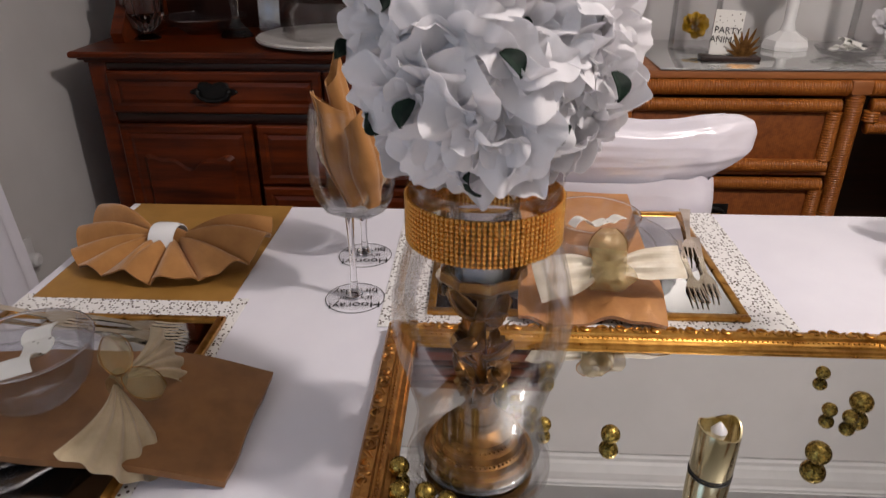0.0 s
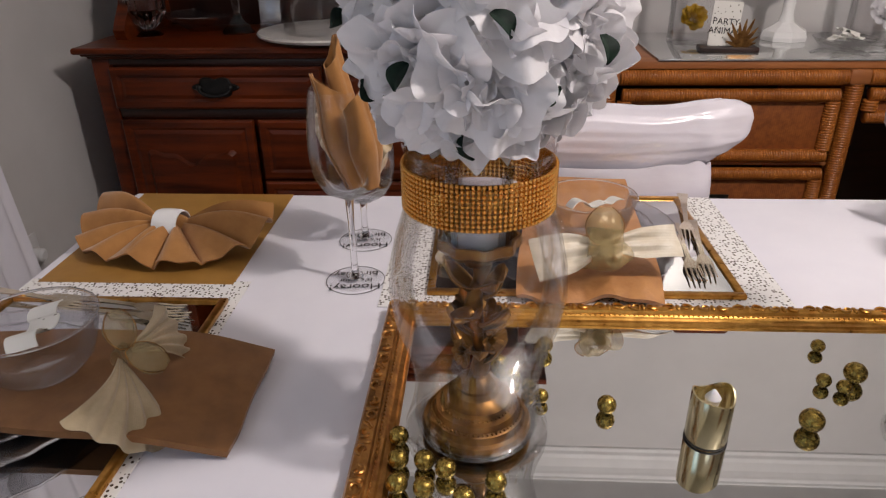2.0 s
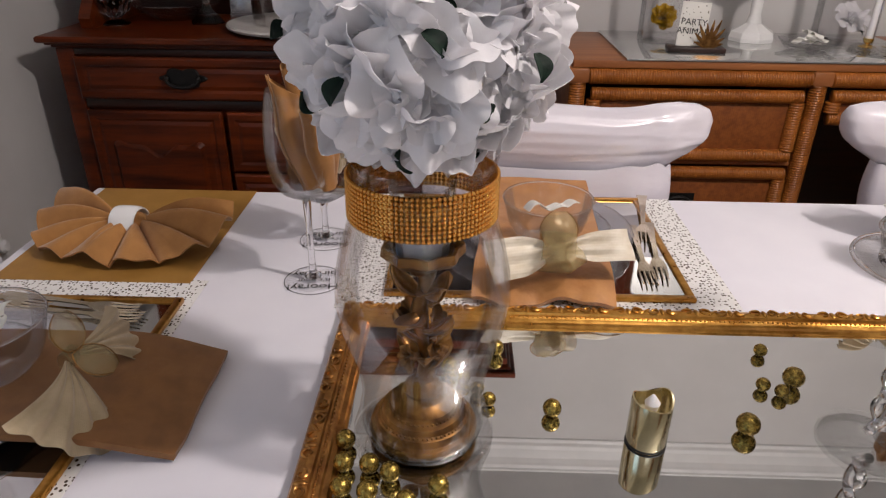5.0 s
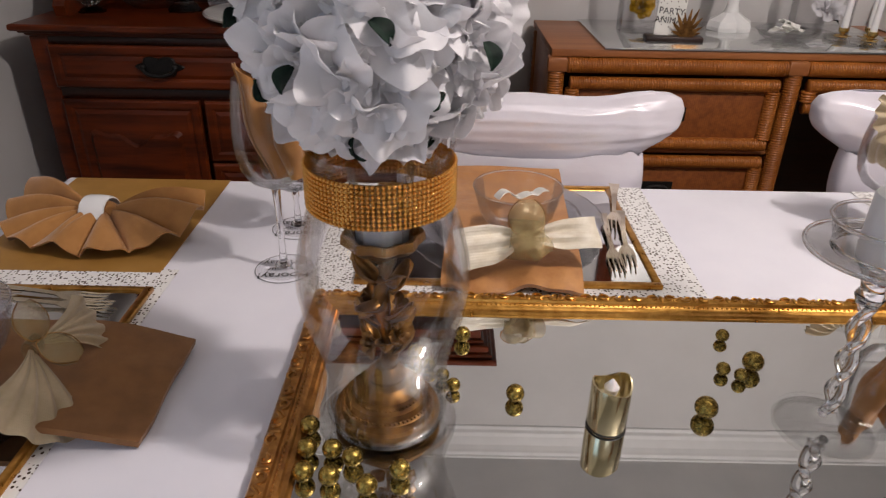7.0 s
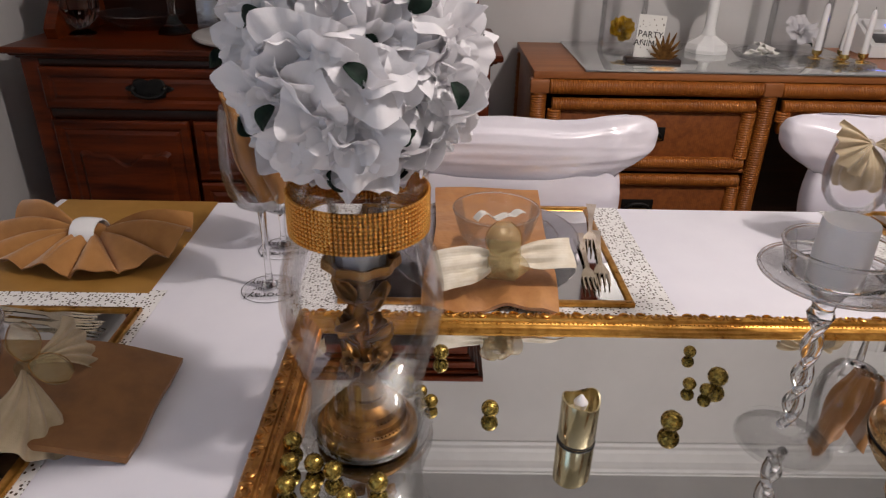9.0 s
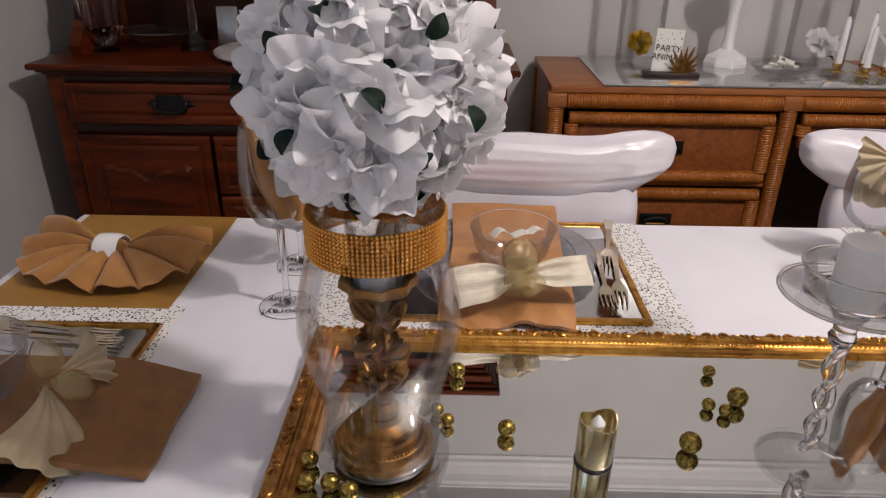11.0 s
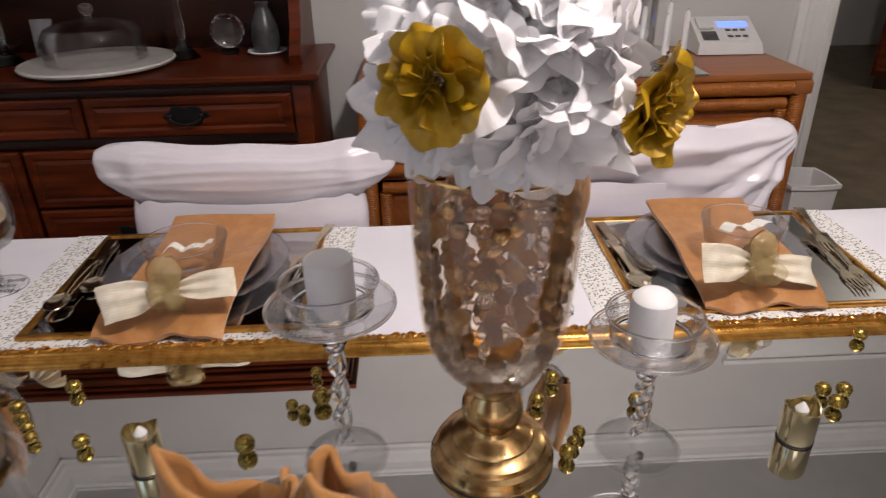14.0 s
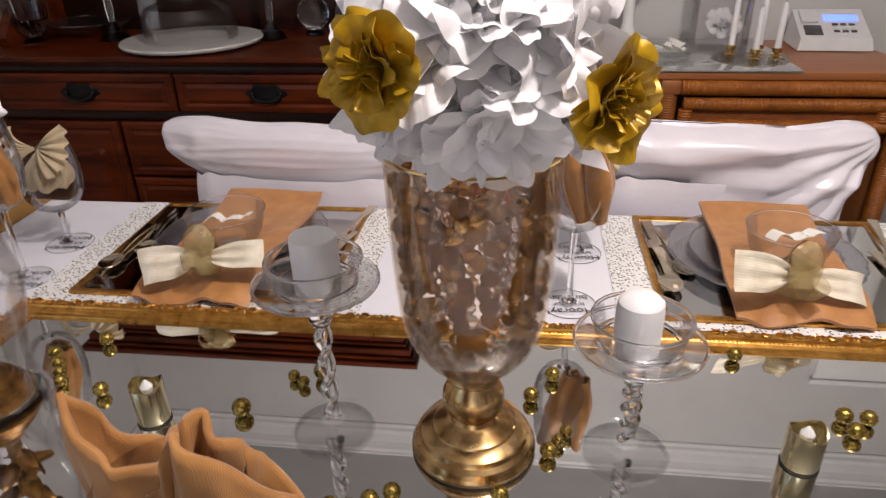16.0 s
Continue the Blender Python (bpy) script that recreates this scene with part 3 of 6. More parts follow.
part("cornice", moulded_top(SX0 + 0.02, SX1 - 0.02, 2.17, 2.47, 1.78, [(0.0, 0, 0.04), (0.012, 0.0395, 0.055), (0.03, 0.0545, 0.085), (0.045, 0.0845, 0.10), (0.062, 0.0995, 0.125)], CHERRY), hutch)

# ---- the rattan desk ----
DESKGLASS = material("desk_glass_sheet", (0.62, 0.63, 0.62), 0.06, 0.75)
DX0, DX1, DY0, DY1, DT = 0.472, 1.90, 2.03, 2.54, 0.845
desk = thing("rattan_desk", (0, 0, 0), 0, "honey-coloured rattan desk with cane drawer fronts", "desk")
part("desk_top", box("dt", (DX0, DY0 + 0.012, DT - 0.022), (DX1, DY1, DT), DESKWOOD, 0.003), desk)


def wrapped(name, a, b, r, pitch=0.0075):
    """A pole wound with rattan: fine rings along its length."""
    a, b = Vector(a), Vector(b)
    length = (b - a).length
    n = max(int(length / pitch), 2)
    prof = [(0, 0)]
    for k in range(n):
        z = length * k / n
        prof += [(r * 0.90, z), (r, z + length / n * 0.3), (r, z + length / n * 0.7)]
    prof += [(r * 0.93, length), (0, length)]
    me = lathe(name, prof, RATTAN, 16, angle=70)
    me.transform(Matrix.Translation(a) @ (b - a).to_track_quat("Z", "Y").to_matrix().to_4x4())
    return me


PX = (DX0 + 0.02, 1.20, DX1 - 0.025)
for px in PX:
    part("post", wrapped("post", (px, DY0 + 0.03, 0.0), (px, DY0 + 0.03, DT - 0.065), 0.026), desk)
    part("post", wrapped("post", (px, DY1 - 0.03, 0.0), (px, DY1 - 0.03, DT - 0.03), 0.022, 0.02), desk)
    part("corner_block", box("cb", (px - 0.030, DY0 + 0.002, DT - 0.066), (px + 0.030, DY0 + 0.05, DT - 0.023), DESKWOOD, 0.007), desk)
for x0, x1 in zip(PX, PX[1:]):
    part("front_rail", wrapped("rail", (x0 + 0.031, DY0 + 0.022, DT - 0.047), (x1 - 0.031, DY0 + 0.022, DT - 0.047), 0.024), desk)
part("side_panel", box("sp", (DX0 + 0.008, DY0 + 0.05, 0.08), (DX0 + 0.025, DY1 - 0.05, DT - 0.024), DESKWOOD, 0.002), desk)
part("side_panel", box("sp", (DX1 - 0.025, DY0 + 0.05, 0.08), (DX1 - 0.008, DY1 - 0.05, DT - 0.024), DESKWOOD, 0.002), desk)
part("side_panel", box("sp", (1.178, DY0 + 0.06, 0.08), (1.193, DY1 - 0.05, DT - 0.024), DESKWOOD, 0.002), desk)
part("back_panel", box("bp", (DX0 + 0.03, DY1 - 0.02, 0.08), (DX1 - 0.03, DY1 - 0.008, DT - 0.024), CHERRY_DARK_SHADED, 0.001), desk)


def cup_pull():
    plate = box("pl", (-0.052, -0.004, -0.022), (0.052, 0, 0.022), BLACK, 0.0015)
    hood = tube("hd", [(0.038 * math.cos(a), -0.012, -0.012 + 0.022 * math.sin(a)) for a in np.linspace(0, math.pi, 13)], 0.006, BLACK, 8)
    bar = tube("br", [(-0.042, -0.008, -0.013), (0.042, -0.008, -0.013)], 0.005, OLDGOLD, 8)
    return join("pull", [plate, hood, bar])


PULL = cup_pull()


def rattan_drawer(x0, x1, z0, z1, pulls=True):
    y = DY0 + 0.028
    dr = part("drawer", box("df", (x0 + 0.03, y, z0 + 0.02), (x1 - 0.03, y + 0.02, z1 - 0.02), CANE, 0.001), desk)
    part("drawer_frame", wrapped("a", (x0 + 0.012, y - 0.006, z0 + 0.017), (x1 - 0.012, y - 0.006, z0 + 0.017), 0.020), dr)
    part("drawer_frame", wrapped("b", (x0 + 0.012, y - 0.006, z1 - 0.017), (x1 - 0.012, y - 0.006, z1 - 0.017), 0.020), dr)
    part("drawer_frame", wrapped("c", (x0 + 0.022, y - 0.003, z0 + 0.034), (x0 + 0.022, y - 0.003, z1 - 0.034), 0.022), dr)
    part("drawer_frame", wrapped("d", (x1 - 0.022, y - 0.003, z0 + 0.034), (x1 - 0.022, y - 0.003, z1 - 0.034), 0.022), dr)
    if pulls:
        part("pull", PULL, dr, "dark metal cup pull", pose((x0 + x1) / 2, y - 0.0005, (z0 + z1) / 2))


for z0, z1 in ((0.545, 0.762), (0.30, 0.52), (0.09, 0.28)):
    rattan_drawer(DX0 + 0.05, 1.170, z0, z1)
    part("divider_rail", box("dv", (DX0 + 0.046, DY0 + 0.03, z0 - 0.018), (1.174, DY0 + 0.06, z0 - 0.006), DESKWOOD, 0.003), desk)
rattan_drawer(1.232, DX1 - 0.057, 0.665, 0.765, False)
single("desk_glass", box("dg", (0.625, DY0 + 0.008, DT + 0.001), (1.565, DY1 - 0.01, DT + 0.007), DESKGLASS, 0.001), (0, 0, 0), 0, "clear glass sheet covering the desk top", "glass sheet")

# ---- far kitchen, beyond the doorway ----
cab = thing("kitchen_cabinet", (4.35, 4.9, 0), -38, "brown wooden kitchen cabinet seen through the doorway", "cabinet")
part("body", box("kb", (-0.25, 0, 0.10), (1.6, 0.6, 2.1), CHERRY, 0.004), cab)
part("plinth", box("kp", (-0.22, 0.05, 0), (1.57, 0.6, 0.10), CHERRY_DARK_SHADED, 0.002), cab)
for k in range(3):
    kd = part("door", raised_panel("kd", -0.23 + k * 0.6, 0.35 + k * 0.6, 0.14, 2.05, 0.0), cab)
    part("knob", ball("kk", 0.015, BLACK, 10, 6), kd, "", pose(0.28 + k * 0.6, -0.03, 1.0))
stove = thing("white_cupboard", (4.15, 4.05, 0), -38, "white painted cupboard with a scalloped base", "cupboard")
part("body", box("wb", (0.0, 0, 0.12), (0.9, 0.55, 0.95), TRIM, 0.006), stove)
part("skirt", sheet("sk", 36, 3, lambda u, v: (0.9 * u, 0.004, 0.12 - 0.10 * (1 - v) * (0.35 + 0.65 * abs(math.cos(u * 3 * math.pi)))), TRIM, 0.015), stove)
for lx in (0.03, 0.87):
    part("foot", box("ft", (lx - 0.03, 0.01, 0), (lx + 0.03, 0.07, 0.12), TRIM, 0.004), stove)
bin_ = thing("waste_bin", (2.02, 2.16, 0), 0, "grey white plastic waste bin on the floor", "bin")
part("tub", lathe("tub", [(0, 0), (0.075, 0), (0.088, 0.43), (0.096, 0.435), (0.096, 0.45), (0.086, 0.45), (0.072, 0.01), (0, 0.01)], PLASTIC, 32, lambda a, z: 1 / max(abs(math.cos(a)), abs(math.sin(a))) ** 0.75), bin_)

# ---- the dining table ----
TX0, TX1, TY0, TY1, TZ = -0.53, 1.98, -0.09, 1.19, 0.765
table = thing("dining_table", (0, 0, 0), 0, "long dining table under a white cloth", "table")
part("tabletop", box("tt", (TX0 + 0.01, TY0 + 0.01, 0.725), (TX1 - 0.01, TY1 - 0.01, 0.76), CHERRY, 0.004), table)
for lx in (TX0 + 0.09, TX1 - 0.09):
    for ly in (TY0 + 0.09, TY1 - 0.09):
        part("leg", lathe("leg", [(0, 0), (0.025, 0), (0.03, 0.1), (0.022, 0.14), (0.035, 0.4), (0.028, 0.55), (0.04, 0.6), (0.04, 0.724), (0, 0.724)], CHERRY, 20), table, "", pose(lx, ly, 0))


def cloth_mesh():
    """Flat top with a soft edge and a skirt that falls in shallow folds."""
    ring = []
    nx, ny = 60, 34
    for k in range(nx):
        ring.append((TX0 + (TX1 - TX0) * k / nx, TY0, 0, -1))
    for k in range(ny):
        ring.append((TX1, TY0 + (TY1 - TY0) * k / ny, 1, 0))
    for k in range(nx):
        ring.append((TX1 - (TX1 - TX0) * k / nx, TY1, 0, 1))
    for k in range(ny):
        ring.append((TX0, TY1 - (TY1 - TY0) * k / ny, -1, 0))
    n = len(ring)
    verts, faces = [], []
    rows = ((-0.006, 0.0), (-0.001, -0.0012), (0.0015, -0.005), (0.003, -0.04), (0.01, -0.15), (0.02, -0.27))
    for out, dz in rows:
        for k, (x, y, ox, oy) in enumerate(ring):
            f = out + (0.02 * math.sin(k * 1.3) + 0.012 * math.sin(k * 0.47)) * max(-dz - 0.02, 0) * 3
            verts.append((x + ox * f, y + oy * f, TZ + dz))
    for r in range(len(rows) - 1):
        for k in range(n):
            l = (k + 1) % n
            faces.append((r * n + k, (r + 1) * n + k, (r + 1) * n + l, r * n + l))
    faces.append(tuple(range(n)))
    return smooth_by_angle(mesh("cloth", verts, faces, CLOTH), 60)


single("tablecloth", cloth_mesh(), (0, 0, 0), 0, "smooth white tablecloth draped over the long table", "tablecloth")

# ---- the satin-covered chairs ----


def chair_cover(draped=False):
    """A loose satin cover: a broad top with rounded ears, tucked in under the ears; draped: one side falls free to the seat."""
    zs = (0.40, 0.78, 0.810, 0.822, 0.836, 0.853, 0.871, 0.889, 0.904, 0.915, 0.921)
    tucked = (0.222, 0.222, 0.222, 0.240, 0.264, 0.286, 0.297, 0.300, 0.292, 0.270, 0.240)
    free = (0.215, 0.236, 0.256, 0.264, 0.274, 0.283, 0.287, 0.284, 0.272, 0.252, 0.226)

    def back(u, v):
        # u round the body, v up
        a = 2 * math.pi * u
        c, s = math.cos(a), math.sin(a)
        z = 0.40 + 0.521 * (0.35 * v + 0.65 * (1 - (1 - v) ** 2.2))
        half = float(np.interp(z, zs, free if draped and c > 0 else tucked))
        x = half * math.copysign(abs(c) ** 0.42, c)
        flare = min(1.0, max(0.0, (z - 0.80) / 0.06))
        tip = max(0.0, (z - 0.885) / 0.036)
        thick = (0.022 + 0.020 * flare) * math.sqrt(max(0.05, 1 - min(1.0, tip) ** 2.4))
        y = thick * math.copysign(abs(s) ** 0.7, s) + 0.05 * (z - 0.4) + 0.02 * (x / 0.29) ** 2
        if draped:
            ray = math.atan2(0.90 - z, 0.29 - x)
            fold = 0.010 * math.sin(ray * 19 + 1.5 * noise.noise(Vector((x * 5, 1, z * 5)))) * min(1.0, math.hypot(x - 0.29, z - 0.90) * 5)
            fold += 0.012 * noise.noise(Vector((x * 2.0, 5.0, z * 17 + x * 6)))
            y -= 0.026 * max(0.0, min(1.0, (0.84 - z) / 0.03)) * max(0.0, min(1.0, (x + 0.05) / 0.06)) * (1 if s < 0 else 0)
        else:
            fold = 0.005 * noise.noise(Vector((x * 1.2, 3.0, z * 20 + x * 2))) * (0.35 + 0.65 * flare)
            for zc, bow, deep in ((0.912, 0.05, 0.0035), (0.903, -0.08, 0.0025), (0.884, -0.22, 0.0035), (0.866, -0.05, 0.002), (0.842, 0.25, 0.0035), (0.828, 0.05, 0.0025)):
                fold += deep * math.exp(-((z - zc - bow * x * x - 0.006 * noise.noise(Vector((x * 6, zc * 50, 1)))) / 0.0035) ** 2) * (0.6 + 0.8 * noise.noise(Vector((x * 4, 2, zc * 40))))
            crease = abs(x) - 0.205 - (0.90 - z) * 0.2
            fold += 0.006 * math.exp(-(crease / 0.02) ** 2) * flare
        fold += 0.004 * noise.noise(Vector((x * 6.0, 9.0, (z - 0.6 * abs(x)) * 34)))
        y += fold * (1 if s > 0 else -1) * min(1, abs(s) * 3)
        z += (0.010 * (abs(x) / 0.27) ** 6 - 0.004 * math.sin(x * 9 + 0.6) + 0.003 * math.sin(x * 31 + 1)) * min(1.0, max(0.0, (z - 0.87) / 0.05))
        return (x, y, z)
    nu, nv = 112, 72
    verts = [back(i / nu, j / nv) for j in range(nv + 1) for i in range(nu)]
    faces = [(j * nu + i, j * nu + (i + 1) % nu, (j + 1) * nu + (i + 1) % nu, (j + 1) * nu + i) for j in range(nv) for i in range(nu)]
    top = len(verts)
    for i in range(nu):
        x, y, z = verts[nv * nu + i]
        verts.append((x * 0.97, 0.027 + (y - 0.027) * 0.5, z + 0.003))
    faces += [(nv * nu + i, nv * nu + (i + 1) % nu, top + (i + 1) % nu, top + i) for i in range(nu)]
    faces.append(tuple(range(top, top + nu)))
    return mesh("cover", verts, faces, SATIN)


def sash():
    def f(u, v):
        a = 2 * math.pi * u
        c, s = math.cos(a), math.sin(a)
        z = 0.70 + 0.118 * v
        bulge = 0.006 * math.sin(v * math.pi)
        x = (0.228 + bulge) * math.copysign(abs(c) ** 0.4, c)
        return (x, (0.034 + bulge) * math.copysign(abs(s) ** 0.6, s) + 0.05 * (z - 0.4) + 0.012 * (x / 0.29) ** 2, z + 0.004 * math.sin(u * 31) + 0.003 * math.sin(u * 77 + v * 3))
    return sheet("sash", 72, 6, f, SATIN, 0.004)


def seat_skirt():
    def f(u, v):
        a = 2 * math.pi * u
        c, s = math.cos(a), math.sin(a)
        k = 1 + 0.05 * (1 - v) + 0.02 * math.sin(u * 88) * (1 - v)
        return (0.23 * k * math.copysign(abs(c) ** 0.4, c), -0.19 + 0.21 * k * math.copysign(abs(s) ** 0.4, s), 0.46 * v + 0.004)
    return sheet("skirt", 90, 6, f, SATIN, 0.004)


def covered_chair(where, turn, label, draped=False):
    chair = thing("chair", where, turn, label, "chair", "chairs at the table")
    part("back_cover", chair_cover(draped), chair)
    part("sash", sash(), chair, "smooth white satin sash band")
    part("seat_cover", box("seat", (-0.22, -0.40, 0.43), (0.22, 0.03, 0.475), SATIN, 0.015, 3), chair)
    part("skirt", seat_skirt(), chair)
    for lx in (-0.18, 0.18):
        for ly in (-0.36, 0.0):
            part("leg", box("leg", (lx - 0.018, ly - 0.018, 0), (lx + 0.018, ly + 0.018, 0.43), CHERRY_DARK_SHADED, 0.003), chair)
    return chair


chair = covered_chair((0.311, 1.222, 0), 0, "chair under a white satin cover with flared top corners")
covered_chair((1.166, 1.258, 0), 2, "chair whose white satin cover hangs loose over one side", True)
copy_thing(chair, pose(-0.80, 0.585, 0, 0, 0, 90))

# ---- the big framed mirror on the table ----
MX0, MX1, MY0, MY1, MZ = 0.0, 1.46, 0.30, 0.78, 0.771
mirror = thing("table_mirror", (0, 0, 0), 0, "large mirror laid flat in an ornate gilt frame", "mirror")
part("mirror_plate", box("mp", (MX0 + 0.03, MY0 + 0.03, TZ + 0.001), (MX1 - 0.03, MY1 - 0.03, MZ), MIRROR, 0), mirror)
PROF = [(0.0, 0.0), (0.0, 0.012), (0.003, 0.017), (0.010, 0.0195), (0.017, 0.0175), (0.0185, 0.014), (0.021, 0.0135), (0.0225, 0.015), (0.0245, 0.0135), (0.027, 0.0125), (0.029, 0.0105), (0.034, 0.010), (0.036, 0.0075), (0.038, 0.007), (0.039, 0.003)]


def moulding(name, corners, mat):
    """One mitred side of the frame; corners: outer a, outer b, and the way in."""
    (ax, ay), (bx, by), (ix, iy) = corners
    d = Vector((bx - ax, by - ay)).normalized()
    verts, faces = [], []
    for end, sgn in (((ax, ay), 1), ((bx, by), -1)):
        for off, h in PROF:
            verts.append((end[0] + ix * off + sgn * d.x * off, end[1] + iy * off + sgn * d.y * off, TZ + 0.0005 + h))
    n = len(PROF)
    for k in range(n - 1):
        faces.append((k, k + 1, n + k + 1, n + k))
    return mesh(name, verts, faces, mat, False)


def scroll():
    """A pair of C-scrolls with a leaf between, as carved along the frame."""
    parts = []
    for s in (1, -1):
        pts = []
        for k in range(15):
            a = k * 0.42
            r = 0.0065 * (1 - k / 19)
            pts.append((s * 0.009 + r * math.cos(a) * s, r * math.sin(a) * 0.95, 0.0012 * math.sin(k / 14 * math.pi)))
        parts.append(tube("c", pts, lambda t: 0.0016 - 0.0007 * t, FRAMEGOLD, 5))
    parts.append(moved(ball("lf", 0.005, FRAMEGOLD, 8, 5, 0.4), Matrix.Diagonal((0.6, 1.3, 1, 1))))
    parts.append(tube("st", [(0.016, -0.003, 0), (0.02, 0.001, 0.001), (0.024, 0.004, 0)], 0.0012, FRAMEGOLD, 5))
    out = join("scroll", parts)
    out.transform(Matrix.Diagonal((1.15, 1.15, 1.5, 1)))
    return out


SCROLL = scroll()
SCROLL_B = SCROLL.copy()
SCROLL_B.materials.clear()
SCROLL_B.materials.append(DARKERGILT)
for a, b, inward, mat in (((MX0, MY1), (MX1, MY1), (0, -1), FRAMEGOLD), ((MX0, MY0), (MX0, MY1), (1, 0), DARKERGILT), ((MX1, MY1), (MX1, MY0), (-1, 0), DARKERGILT), ((MX1, MY0), (MX0, MY0), (0, 1), FRAMEGOLD)):
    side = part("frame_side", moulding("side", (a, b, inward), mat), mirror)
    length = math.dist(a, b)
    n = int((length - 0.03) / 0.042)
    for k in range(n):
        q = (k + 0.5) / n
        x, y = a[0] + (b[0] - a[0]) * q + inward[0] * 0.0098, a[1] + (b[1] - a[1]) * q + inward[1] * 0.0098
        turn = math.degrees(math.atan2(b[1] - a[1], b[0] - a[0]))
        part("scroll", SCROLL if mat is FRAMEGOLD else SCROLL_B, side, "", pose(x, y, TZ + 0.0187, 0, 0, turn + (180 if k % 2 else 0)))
    beads = []
    m = int(length / 0.006)
    dot = ball("dot", 0.0016, mat, 6, 4)
    for k in range(8, m - 8):
        q = (k + 0.5) / m
        beads.append(moved(dot, pose(a[0] + (b[0] - a[0]) * q + inward[0] * 0.0228, a[1] + (b[1] - a[1]) * q + inward[1] * 0.0228, TZ + 0.0152)))
    part("beading", join("beading", beads), side)


# ---- flowers ----
def petal(seed, length, half, lean, curl, r0, ruffle, mat, nu=9, nv=24, thick=0.00025):
    """One silk petal wrapped round the z axis: it rises at the angle lean and bends outwards by curl."""
    rng = random.Random(seed)
    ph, ph2, k = rng.uniform(0, 6.3), rng.uniform(0, 6.3), rng.uniform(0.8, 1.6)
    notch, jag = rng.uniform(0.0, 0.12), rng.uniform(0.0, 0.025)

    def f(u, v):
        s = 2 * v - 1
        top = 1 - 0.20 * s * s - 0.30 * s ** 8 - notch * math.exp(-(s / 0.25) ** 2) + jag * math.sin(7 * s + ph2) * (1 - s * s)
        q = u * top
        a = lean + curl * q
        r = r0 + length * ((math.cos(lean) - math.cos(a)) / curl if curl > 0.05 else q * math.sin(lean))
        z = length * ((math.sin(a) - math.sin(lean)) / curl if curl > 0.05 else q * math.cos(lean))
        w = ruffle * q ** 2 * (math.sin(k * s * math.pi + ph) + 0.45 * math.sin(5 * s + 2.5 * q + ph2)) + ruffle * q ** 4 * (0.42 * math.sin(8 * s + ph2 * 2) + 0.24 * math.sin(14 * s + ph * 3 + 2 * q))
        phi = half * s * (1.05 - 0.25 * q)
        r, z = r + w * math.cos(a), z - w * math.sin(a)
        return (r * math.cos(phi), r * math.sin(phi), z)
    return sheet("petal", nu, nv, f, mat, thick)


def rose(name, seed, radius, mat, layers=((3, 0.15, 0.55), (4, 0.55, 0.8), (5, 0.95, 1.0), (6, 1.35, 1.1)), ruffle=0.10, curl=0.5):
    """A bloom facing +z; layers: how many petals, how far open, how long."""
    rng = random.Random(seed)
    out = []
    for level, (n, open_, size) in enumerate(layers):
        start = rng.uniform(0, 6.3)
        for k in range(n):
            a = start + 2 * math.pi * (k + rng.uniform(-0.15, 0.15)) / n
            o = open_ * rng.uniform(0.85, 1.15)
            p = petal(rng.random(), radius * size * rng.uniform(0.85, 1.15), min(1.5, 1.45 * math.pi / n * rng.uniform(0.9, 1.15)), 0.30 * o, 0.95 * o + curl * rng.uniform(0.2, 1.0), radius * (0.05 + 0.05 * level), radius * ruffle * rng.uniform(0.6, 1.4), mat)
            p.transform(pose(rng.uniform(-.03, .03) * radius, rng.uniform(-.03, .03) * radius, rng.uniform(-.04, .04) * radius, 0, 0, math.degrees(a)))
            out.append(p)
    return join(name, out)


def leaf_mesh(length=0.020, width=0.016):
    return sheet("leaf", 8, 6, lambda u, v: (length * u, width * (v - 0.5) * math.sin(math.pi * min(1, 0.08 + u * 0.95)) ** 0.7, 0.15 * width * abs(2 * v - 1) + 0.006 * math.sin(u * 3)), LEAF, 0.0006)


def facing(where, way, spin):
    return Matrix.Translation(where) @ Vector(way).to_track_quat("Z", "Y").to_matrix().to_4x4() @ pose(0, 0, 0, 0, 0, spin)


BX, BY, BZ, BR = 0.115, 0.556, 1.158, 0.116
flower_ball = thing("flower_ball", (BX, BY, BZ), 0, "round ball of white silk roses with dark green leaves", "flower ball")
part("core", ball("core", BR * 0.66, LEAF, 24, 14), flower_ball, "dark foam core")
BLOOMS = [rose("bloom", 10 + k, 0.050, PETAL, ((3, 0.30, 0.60), (5, 0.62, 0.82), (5, 0.95, 0.98), (6, 1.28, 1.08)), 0.125, 0.42) for k in range(5)]
rng = random.Random(4)
count = 34
for k in range(count):
    z = 1 - 2 * (k + 0.5) / count
    r = math.sqrt(1 - z * z)
    a = k * 2.39996 + rng.uniform(-0.16, 0.16)
    d = Vector((r * math.cos(a), r * math.sin(a), z + rng.uniform(-0.05, 0.05))).normalized()
    part("rose", BLOOMS[k % 5], flower_ball, "", facing(d * BR * rng.uniform(0.50, 0.58), d + Vector((rng.uniform(-.3, .3), rng.uniform(-.3, .3), rng.uniform(-.3, .3))), rng.uniform(0, 360)))
LEAFM = leaf_mesh()
for k in range(30):
    z = 1 - 2 * (k + 0.5) / 30
    r = math.sqrt(1 - z * z)
    a = k * 2.39996 + 1.1
    d = Vector((r * math.cos(a), r * math.sin(a), z)).normalized()
    part("leaf", LEAFM, flower_ball, "dark green leaf", facing(d * BR * 0.83, d + Vector((rng.uniform(-.6, .6), rng.uniform(-.6, .6), rng.uniform(-.6, .6))), rng.uniform(0, 360)))

